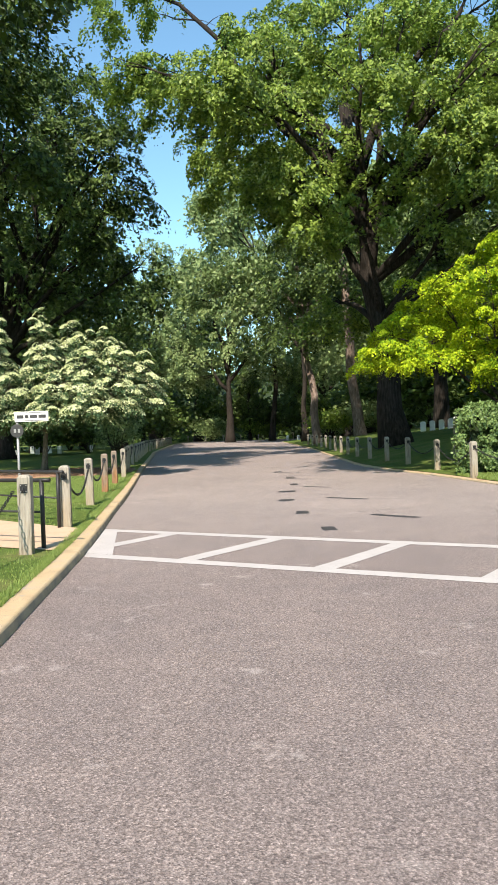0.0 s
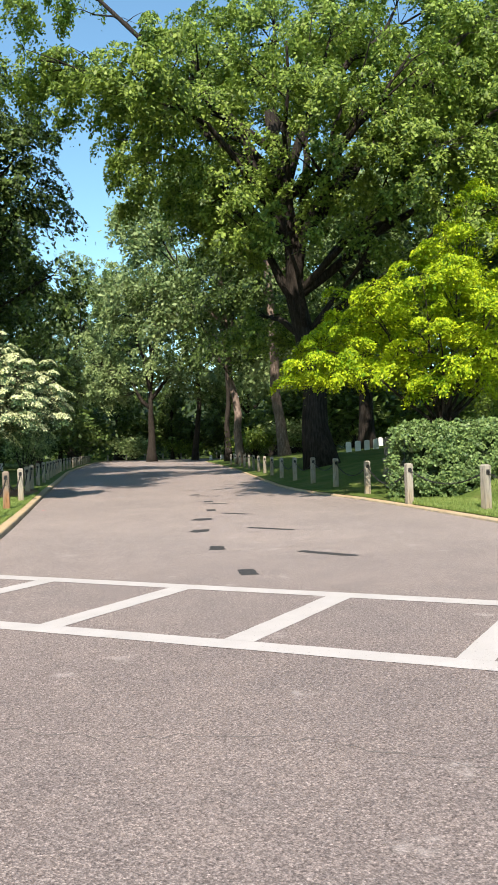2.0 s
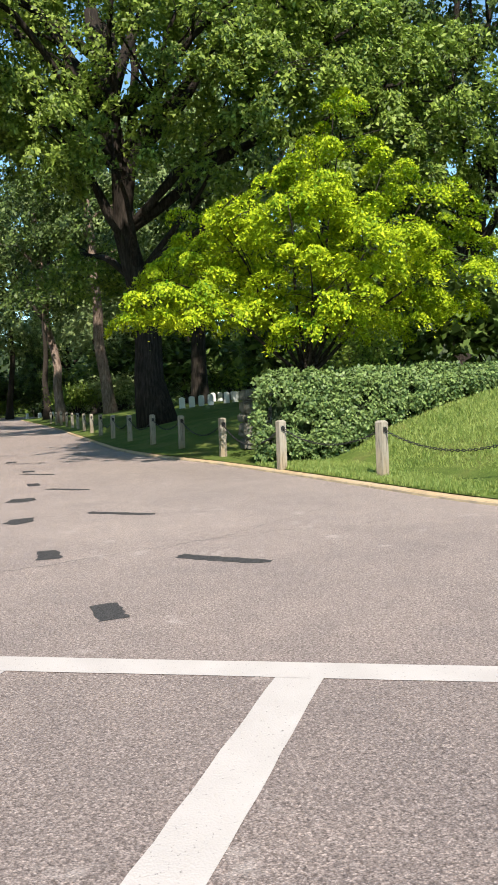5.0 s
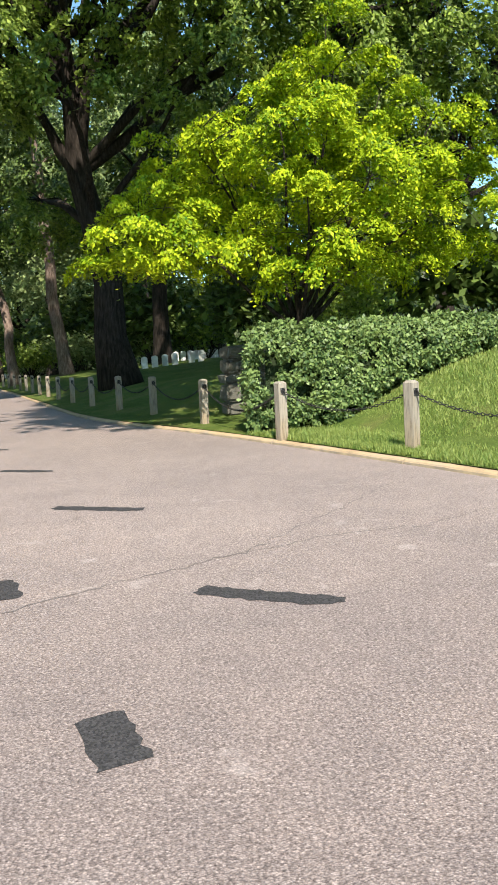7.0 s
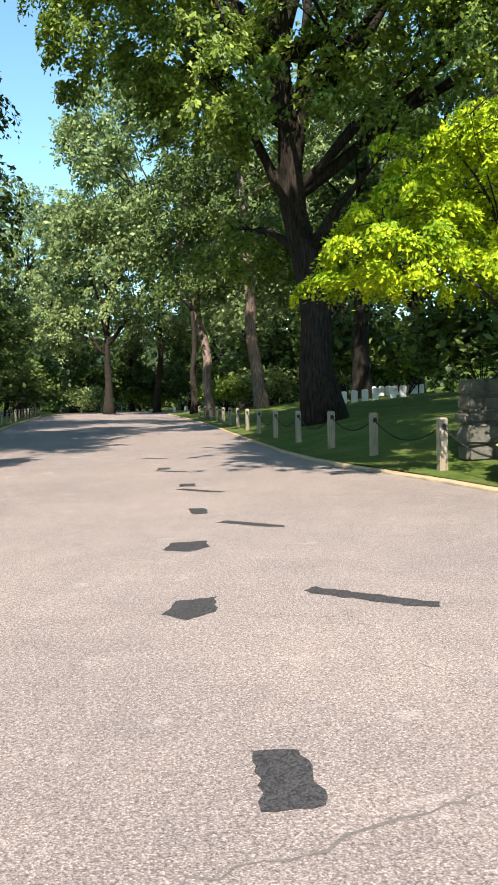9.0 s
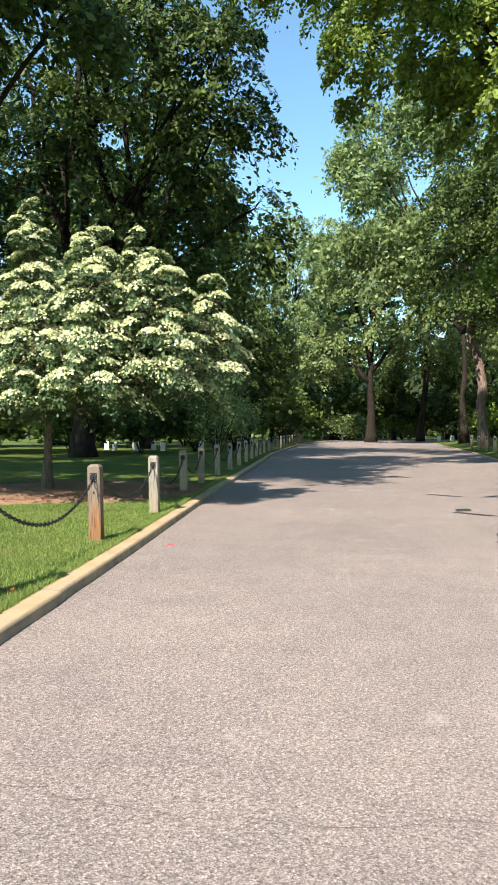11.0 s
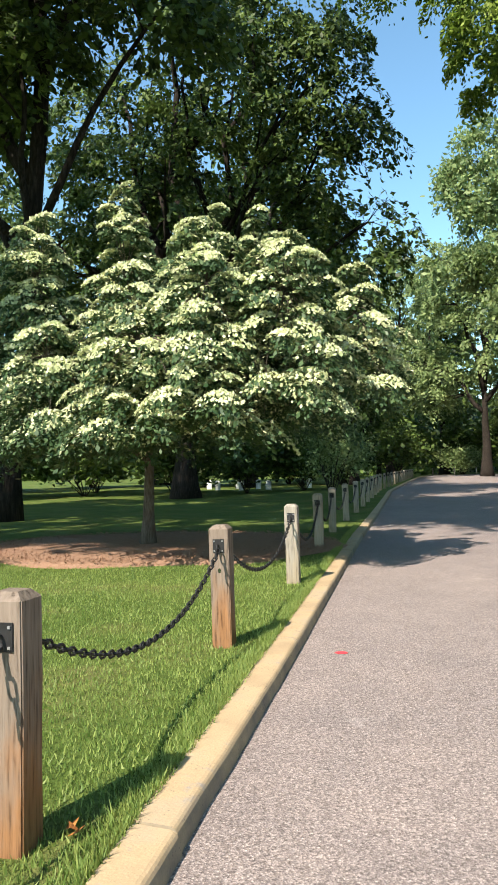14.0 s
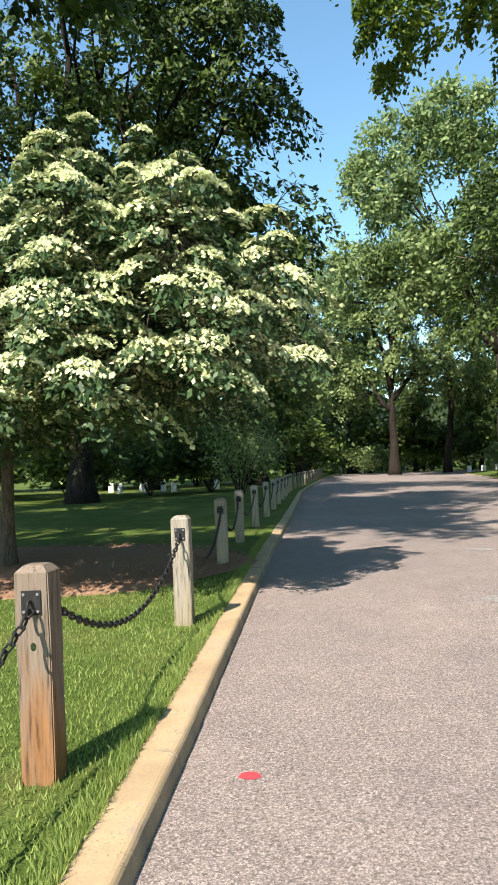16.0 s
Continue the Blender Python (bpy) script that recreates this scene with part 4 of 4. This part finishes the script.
for x, y, r, h, mat in ((9.5, 66, 3, 2.4, LEAF_LIGHT), (5.8, 68, 2.5, 2.2, LEAF_OAK), (12.5, 68, 3, 2.6, LEAF_LIGHT), (-11.5, 62, 2.2, 3.2, LEAF_LIGHT), (-9, 118, 4, 3, LEAF_LIGHT), (-1, 120, 4, 2.6, LEAF_OAK),
                        (8, 112, 4, 3, LEAF_LIGHT), (-18, 75, 3.5, 2.5, LEAF_OAK), (-24, 70, 3.5, 2.6, LEAF_LIGHT), (-9.4, 50, 1.5, 3.9, LEAF_LIGHT), (17, 60, 3, 3, LEAF_OAK), (10.5, 27.5, 1.3, 2.6, LEAF_OAK), (-9.25, 25.8, 0.62, 1.0, LEAF_OAK)):
    shrub("loose green undergrowth shrub on the grass", x, y, lawn_z(x, y), r, h, mat, 3200, 0.10 * max(1, r))

# ---------------- hedge and stone wall ----------------
HX0, HX1, HY, HT, HTOP = 5.62, 15.0, 21.85, 1.2, 1.80
hedge = thing("hedge", "clipped dense green evergreen hedge on the bank", "hedge", pose(0, 0, 0))
# solid core, its near-black colour stands for shade between the leaves
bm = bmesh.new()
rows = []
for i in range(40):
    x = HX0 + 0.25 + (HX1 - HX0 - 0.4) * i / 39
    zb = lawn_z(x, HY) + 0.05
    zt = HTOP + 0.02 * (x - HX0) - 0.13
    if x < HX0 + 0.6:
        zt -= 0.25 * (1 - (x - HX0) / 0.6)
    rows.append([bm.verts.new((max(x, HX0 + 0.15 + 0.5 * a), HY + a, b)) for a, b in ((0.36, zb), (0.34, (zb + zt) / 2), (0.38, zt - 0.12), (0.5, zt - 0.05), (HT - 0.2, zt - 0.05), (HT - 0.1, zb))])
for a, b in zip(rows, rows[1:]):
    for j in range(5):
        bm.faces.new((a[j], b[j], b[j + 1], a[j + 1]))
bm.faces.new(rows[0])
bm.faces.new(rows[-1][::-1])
part("core", bm_mesh("core", bm, SHADE_AND_KNOT), hedge, "near-black core painting the shade between the leaves")
tufts, face = [], []
while len(tufts) < 1250:
    x = HX0 + (HX1 - HX0) * random.random() ** 1.35
    zt = HTOP + 0.02 * (x - HX0) + 0.07 * noise.noise((x * 1.3, 5, 2))
    zb = lawn_z(x, HY) + 0.10
    k = random.random()
    if x < HX0 + 0.5 and k < 0.5:
        yy, z = random.uniform(0.1, HT), random.uniform(zb, zt - 0.12)
        tufts.append((HX0 - 0.12 + 0.45 * yy + 0.30 * (z - zb - 0.7) ** 2 + random.gauss(0, 0.05), HY + yy, z))
        face.append((-0.9, -0.3, 0.3))
    elif k < 0.74:
        z = zb + (zt - zb) * random.random() ** 0.9
        bulge = 0.15 * noise.noise((x * 1.9, 0, z * 1.9)) + random.gauss(0, 0.055)
        tufts.append((x, HY + 0.14 + bulge + 0.20 * ease(zt - 0.35, zt, z) ** 2 + 0.12 * (1 - ease(zb, zb + 0.3, z)), z))
        face.append((0, -0.9, 0.35))
    else:
        yy = random.uniform(0.22, HT)
        x = max(x, HX0 + 0.1 + 0.45 * yy)
        tufts.append((x, HY + yy, zt - 0.05 + random.gauss(0, 0.045)))
        face.append((0, -0.2, 0.95))
T, F = np.array(tufts), np.array(face)
off = np.random.randn(len(T), 50, 3)
off /= np.linalg.norm(off, axis=2, keepdims=True)
side = (off * F[:, None, :]).sum(2, keepdims=True)
off = np.where(side < 0, off - 1.3 * side * F[:, None, :], off)
rad = (0.075 + 0.085 * np.random.rand(len(T), 1, 1)) * (0.65 + 0.45 * np.random.rand(len(T), 50, 1))
pts = (T[:, None, :] + off * rad).reshape(-1, 3)
nor = (off + 0.5 * F[:, None, :]).reshape(-1, 3)
part("foliage", leaf_mesh("foliage", pts, 0.078, 0.25, LEAF_HEDGE, off.reshape(-1, 3) * 0.6 - np.array([0, 0, 0.35]), 0.6, nor), hedge, "small glossy clipped leaves")

wall = tagged(new("stone_wall"), "old grey fieldstone retaining wall beside the hedge", "stone wall", kind="structure")
part("core", bm_mesh("core", box_bm(4.6, 0.42, 1.4, 0.0, at=(8.75, 25.65)), STONE), wall)


def stone_block(sx, sy, sz):
    bm = box_bm(sx, sy, sz, -sz / 2)
    bmesh.ops.bevel(bm, geom=list(bm.edges), offset=0.045, segments=2, affect="EDGES")
    for v in bm.verts:
        v.co += Vector((random.uniform(-1, 1), random.uniform(-1, 1), random.uniform(-1, 1))) * 0.022
    return bm_mesh("stone", bm, STONE)


z = 0.12
while z < 1.4:
    h = random.uniform(0.20, 0.42)
    x = 6.32 + random.uniform(-0.05, 0.05)
    while x < 11.0:
        w = random.uniform(0.3, 0.75)
        part("stone", stone_block(w - 0.02, 0.5, h - 0.02), wall, m=pose(x + w / 2, 25.62 + random.uniform(-0.05, 0.03), z + h / 2, 0, random.uniform(-2, 2), random.uniform(-3, 3)))
        x += w
    z += h

# ---------------- posts and chains ----------------
def post_mesh(w, h):
    bm = box_bm(w, w, h, 0)
    top = [e for e in bm.edges if all(v.co.z > h - 0.01 for v in e.verts)]
    bmesh.ops.bevel(bm, geom=top, offset=0.03, segments=1, affect="EDGES")
    side = [e for e in bm.edges if abs(e.verts[0].co.z - e.verts[1].co.z) > h * 0.5]
    bmesh.ops.bevel(bm, geom=side, offset=0.006, segments=2, affect="EDGES")
    bmesh.ops.subdivide_edges(bm, edges=[e for e in bm.edges if abs(e.verts[0].co.z - e.verts[1].co.z) > h * 0.5], cuts=6)
    for v in bm.verts:
        v.co.x += 0.004 * noise.noise(v.co * 4)
        v.co.y += 0.004 * noise.noise(v.co * 4 + Vector((5, 0, 0)))
    return bm


def ring_verts(r, tube_r, long, seg=12, sides=5):
    v, f = [], []
    for i in range(seg):
        a = 2 * math.pi * i / seg
        c = Vector((math.cos(a) * r + (long if math.cos(a) > 0 else -long), math.sin(a) * r, 0))
        d = Vector((math.cos(a), math.sin(a), 0))
        for k in range(sides):
            b = 2 * math.pi * k / sides
            v.append(c + d * math.cos(b) * tube_r + Vector((0, 0, math.sin(b) * tube_r)))
    for i in range(seg):
        for k in range(sides):
            f.append((i * sides + k, i * sides + (k + 1) % sides, ((i + 1) % seg) * sides + (k + 1) % sides, ((i + 1) % seg) * sides + k))
    return v, f


def make_post(timber, label):
    root = thing("wooden_post", label, "post", pose(0, 0, -50), "chain posts along the road")
    part("post", bm_mesh("post", post_mesh(0.145, 1.01), timber), root, m=pose(0, 0, -0.12))
    for s in (-1, 1):
        plate = part("plate", bm_mesh("plate", box_bm(0.085, 0.008, 0.10, 0.69, 0.002, (0, s * 0.0765)), IRON), root, "black iron chain plate")
        pile = Pile()
        v, f = ring_verts(0.022, 0.006, 0.004)
        pile.add(([Vector((q.z, s * 0.098 + q.y, 0.725 + q.x)) for q in v], f))
        part("eye", mesh_of("eye", pile.v, pile.f, IRON, True), plate)
        for bx, bz in ((-0.03, 0.705), (0.03, 0.705), (-0.03, 0.775), (0.03, 0.775)):
            part("bolt", bm_mesh("bolt", box_bm(0.010, 0.006, 0.010, bz - 0.005, 0, (bx, s * 0.083)), STEEL), plate)
    return root


WOOD = make_post(TIMBER, "square timber post weathered grey over orange wood")
PALE = make_post(TIMBER_PALE, "square timber post bleached pale grey")
west = [(-1.95, 10.9), (-2.17, 13.3), (-2.66, 16.64), (-3.08, 19.72), (-3.48, 22.66), (-3.85, 25.66), (-4.42, 28.97)]
yy = 32.2
while yy < 100:
    west.append((left_edge(yy) - 0.62, yy))
    yy += 3.15
east = [(7.4, 15.9), (6.5, 18.6), (5.66, 20.9), (5.57, 24.6), (5.26, 27.6), (4.92, 30.0), (4.68, 33.0), (4.5, 36.0), (4.4, 39.2), (4.35, 42.4), (4.3, 45.6), (4.25, 48.8), (4.2, 52), (4.1, 55.2), (3.95, 58.4), (3.8, 61.6), (3.6, 64.8)]
far_row = [(-12 + 2.6 * k, 113 + 0.25 * k) for k in range(9)]


def set_row(row, pale):
    for i, (x, y) in enumerate(row):
        x0, y0 = row[max(0, i - 1)]
        x1, y1 = row[min(len(row) - 1, i + 1)]
        rz = math.degrees(math.atan2(-(x1 - x0), y1 - y0))
        src = PALE if pale(i) else WOOD
        copy_thing(src, pose(x, y, lawn_z(x, y), random.uniform(-0.8, 0.8), random.uniform(-0.8, 0.8), rz))


def knot(x, y):
    """A dark round knot with a worn rim in the face of a post."""
    bm = bmesh.new()
    bmesh.ops.create_uvsphere(bm, u_segments=12, v_segments=8, radius=0.013)
    for v in bm.verts:
        v.co = Vector((v.co.x, v.co.y * 0.3 - 0.0715, v.co.z * 1.35 + 0.56))
    post = min((o for o in scene.objects if o.name.startswith("wooden_post")), key=lambda o: (o.matrix_basis.translation - Vector((x, y, 0.1))).length)
    part("knot", bm_mesh("knot", bm, SHADE_AND_KNOT), post, "dark knot in the wood")


def chain(p, q, sag):
    p, q = Vector(p), Vector(q)
    d = q - p
    n = max(8, int(d.length * 1.12 / 0.056))
    pile = Pile()
    base = ring_verts(0.0165, 0.0068, 0.013, 8, 4)
    pts = [p + d * (i / n) - Vector((0, 0, sag * 4 * (i / n) * (1 - i / n))) for i in range(n + 1)]
    for i in range(n):
        t = (pts[i + 1] - pts[i]).normalized()
        side = t.cross(Vector((0, 0, 1))).normalized()
        up = side.cross(t)
        if i % 2:
            side, up = up, side
        c = (pts[i] + pts[i + 1]) / 2 - p
        pile.add(([c + t * v.x + side * v.y + up * v.z for v in base[0]], base[1]))
    ob = new("chain", mesh_of("chain", pile.v, pile.f, IRON, True))
    ob.location = p
    tagged(ob, "black iron chain hanging slack between timber posts", "chain", "chains between the posts")


def chain_row(row, count, sag, skip=()):
    for i in range(min(count, len(row) - 1)):
        if i in skip:
            continue
        a, b = Vector((*row[i], lawn_z(*row[i]) + 0.715)), Vector((*row[i + 1], lawn_z(*row[i + 1]) + 0.715))
        d = (b - a).normalized() * 0.1
        chain(a + d, b - d, sag * (b - a).length / 3.1)


set_row(west, lambda i: i < 3 or i > 4)
knot(*west[4])
set_row(east, lambda i: True)
set_row(far_row, lambda i: True)
chain_row(west, 14, 0.34, (0,))
chain_row(east, 10, 0.30)
chain((-2.05, 10.8, 0.8), (-1.95, 7.7, 0.8), 0.36)
copy_thing(WOOD, pose(-1.95, 7.6, lawn_z(-1.95, 7.6), 0, 0, 4))
for o in (WOOD, PALE):
    for c in list(o.children_recursive):
        bpy.data.objects.remove(c)
    bpy.data.objects.remove(o)


# ---------------- handrails, sign ----------------
def handrail(x, y, dx, dy, length):
    root = thing("handrail", "black tubular steel handrail beside the footpath", "handrail", pose(x, y, 0.1), "handrails by the footpath")
    ux, uy = dx / math.hypot(dx, dy), dy / math.hypot(dx, dy)
    for k in (0, length):
        part("upright", mesh_of("upright", *tube([(ux * k, uy * k, -0.1), (ux * k, uy * k, 0.4), (ux * k, uy * k, 0.8)], [0.026] * 3, 10), IRON, True), root)
    part("rail", mesh_of("rail", *tube([(ux * k, uy * k, 0.79) for k in (-0.12, 0, length / 2, length, length + 0.1)], [0.024] * 5, 10), IRON, True), root)
    part("lower_rail", mesh_of("lower_rail", *tube([(ux * k, uy * k, 0.42) for k in (0.02, length / 2, length - 0.02)], [0.014] * 3, 8), IRON, True), root)


handrail(-1.86, 11.22, -0.85, 0.36, 3.0)
handrail(-2.24, 13.16, -0.8, 0.6, 3.2)
sign = thing("street_sign", "small white name sign on a grey steel pole", "sign", pose(-3.22, 14.4, lawn_z(-3.22, 14.4)))
part("pole", mesh_of("pole", *tube([(0, 0, -0.2), (0, 0, 0.8), (0, 0, 1.62)], [0.02] * 3, 10), STEEL, True), sign)
board = part("board", bm_mesh("board", box_bm(0.54, 0.012, 0.16, 1.56, 0.002, (0.24, -0.03)), SIGN_WHITE), sign)
for k, (a, b) in enumerate(((0.0, 0.11), (0.13, 0.19), (0.21, 0.33), (0.35, 0.47))):
    part("lettering", bm_mesh("lettering", box_bm(b - a, 0.004, 0.055, 1.612, 0, ((a + b) / 2 + 0.005, -0.0385)), SIGN_DARK), board)
for sx, sz, ax, az in ((0.50, 0.008, 0.24, 1.573), (0.50, 0.008, 0.24, 1.699)):
    part("border", bm_mesh("border", box_bm(sx, 0.004, sz, az, 0, (ax, -0.0385)), SIGN_DARK), board)
bm = bmesh.new()
bmesh.ops.create_cone(bm, cap_ends=True, segments=28, radius1=0.105, radius2=0.105, depth=0.012, matrix=Matrix.Translation((0, -0.03, 1.42)) @ Matrix.Rotation(radians(90), 4, "X"))
disc = part("disc", bm_mesh("disc", bm, SIGN_DARK), sign, "dark round sign plate")
for ax in (-0.03, 0.035):
    part("lettering", bm_mesh("lettering", box_bm(0.035, 0.004, 0.06, 1.39, 0, (ax, -0.0395)), STEEL), disc)


# ---------------- headstones ----------------
def headstone_mesh(w, h, t):
    bm = bmesh.new()
    prof = [(-w / 2, -0.15)] + [(w / 2 * math.cos(a), h - 0.09 + 0.09 * math.sin(a)) for a in np.linspace(math.pi, 0, 9)] + [(w / 2, -0.15)]
    a = [bm.verts.new((x, -t / 2, z)) for x, z in prof]
    b = [bm.verts.new((x, t / 2, z)) for x, z in prof]
    bm.faces.new(a)
    bm.faces.new(b[::-1])
    for i in range(len(prof)):
        j = (i + 1) % len(prof)
        bm.faces.new((a[j], a[i], b[i], b[j]))
    bmesh.ops.recalc_face_normals(bm, faces=bm.faces)
    return bm_mesh("headstone", bm, MARBLE)


STONES = headstone_mesh(0.33, 0.62, 0.1)


def headstones(spots, label):
    for x, y in spots:
        ob = new("headstone", STONES)
        ob.matrix_basis = pose(x, y, lawn_z(x, y), random.uniform(-1.5, 1.5), random.uniform(-1.5, 1.5), random.uniform(-6, 6))
        tagged(ob, label, "headstone", "white headstones")


headstones([(10.1 + 0.62 * k + 0.4 * (k > 3), 49.5 + 0.25 * k) for k in range(6)] + [(12.9 + 0.62 * k, 57 + 0.5 * k) for k in range(10)] + [(15.2 + 0.7 * k, 64 + 0.6 * k) for k in range(8)], "white marble headstone standing in shaded grass")
headstones([(-21.3 + 1.7 * k + random.uniform(-0.5, 0.5), 62 + 3 * r + random.uniform(-0.6, 0.6)) for r in range(2) for k in range(5) if (k + r) % 4] + [(2.5 + 1.4 * k, 98 + 2 * r) for r in range(2) for k in range(5)], "white marble headstone far off under the trees")


# ---------------- grass blades ----------------
def blades(name, n, where, label, length=0.055, width=0.007):
    pts = []
    while len(pts) < n:
        x, y = where()
        pts.append((x, y, lawn_z(x, y)))
    p = np.array(pts)
    a = np.random.rand(n) * 6.2832
    s = np.stack([np.cos(a), np.sin(a), np.zeros(n)], 1) * (width * (0.6 + 0.8 * np.random.rand(n)))[:, None]
    lean = np.random.randn(n, 3) * 0.35
    lean[:, 2] = 1
    tip = p + lean * (length * (0.5 + np.random.rand(n)))[:, None]
    v = np.stack([p - s, p + s, tip], 1).reshape(-1)
    me = bpy.data.meshes.new(name)
    me.vertices.add(3 * n)
    me.vertices.foreach_set("co", v.astype(np.float32))
    me.loops.add(3 * n)
    me.loops.foreach_set("vertex_index", np.arange(3 * n, dtype=np.int32))
    me.polygons.add(n)
    me.polygons.foreach_set("loop_start", np.arange(0, 3 * n, 3, dtype=np.int32))
    me.update(calc_edges=True)
    me.materials.append(BLADE)
    tagged(new(name, me), label, "grass", kind="stuff")


def west_spot():
    y = 17.2 + 13 * random.random() ** 1.5 if random.random() < 0.85 else random.uniform(7.5, 18.5)
    if 10.6 < y < 16 and random.random() < 0.6:
        y += 8
    x = left_edge(y) - 0.17 - 6.5 * random.random() ** 1.3
    if np.interp(-x, (1.6, 3.2, 9), (11.0, 11.75, 14.2)) < y < np.interp(-x, (1.83, 3.5, 9), (12.95, 14.3, 17.5)):
        return west_spot()
    if ((x + 7.4) / 3.2) ** 2 + ((y - 29) / 2.5) ** 2 < 1:
        return west_spot()
    if 17.95 < y < 19.1 and x > left_edge(y) - 0.55 and random.random() < 0.8:
        return west_spot()
    return x, y


def east_spot():
    y = 16 + 6 * random.random()
    return right_edge(y) + 0.15 + 6.5 * random.random() ** 1.4, y


blades("lawn_grass", 155000, west_spot, "short sunlit green lawn grass by the kerb", 0.025, 0.0044)
blades("bank_grass", 50000, east_spot, "short sunlit green grass on the bank", 0.06, 0.011)

# bare earth worn beside the kerb, with grass creeping over the edges
rows = []
for i in range(15):
    y = 17.95 + 1.2 * i / 14
    w = 0.42 * math.sin(math.pi * (i + 0.5) / 15) ** 0.6 * (1 + 0.35 * noise.noise((y * 4, 0, 0)))
    x0 = left_edge(y) - 0.20
    rows.append([(x0 - w * k / 6, y, lawn_z(x0 - w * k / 6, y) + 0.012 * math.sin(math.pi * k / 6) + 0.012 * random.random() * (0 < k < 6) - 0.008 * (k == 6)) for k in range(7)][::-1])
tagged(new("bare_soil", strip_mesh("bare_soil", rows, SOIL)), "patch of bare brown soil in the lawn by the kerb", "soil", kind="stuff")


def edge_spot():
    y = 8 + 26 * random.random()
    return left_edge(y) - 0.185 - 0.12 * random.random() ** 2, y


def soil_spot():
    y = random.uniform(17.9, 19.2)
    return left_edge(y) - 0.2 - 0.5 * random.random(), y


blades("kerb_edge_grass", 26000, edge_spot, "uneven grass growing over the edge of the kerb", 0.045, 0.004)
blades("soil_grass", 5500, soil_spot, "sparse dry grass on the bare soil", 0.035, 0.003)

# one dry leaf lying by a post
leaf = new("dry_leaf", leaf_mesh("dry_leaf", np.array([[-2.93, 19.86, lawn_z(-2.93, 19.86) + 0.035], [-2.955, 19.88, lawn_z(-2.93, 19.86) + 0.03], [-2.91, 19.84, lawn_z(-2.93, 19.86) + 0.03]]), 0.058, 0.7, DRY, None, 0.7))
tagged(leaf, "curled orange dry leaf lying on the grass", "leaf")
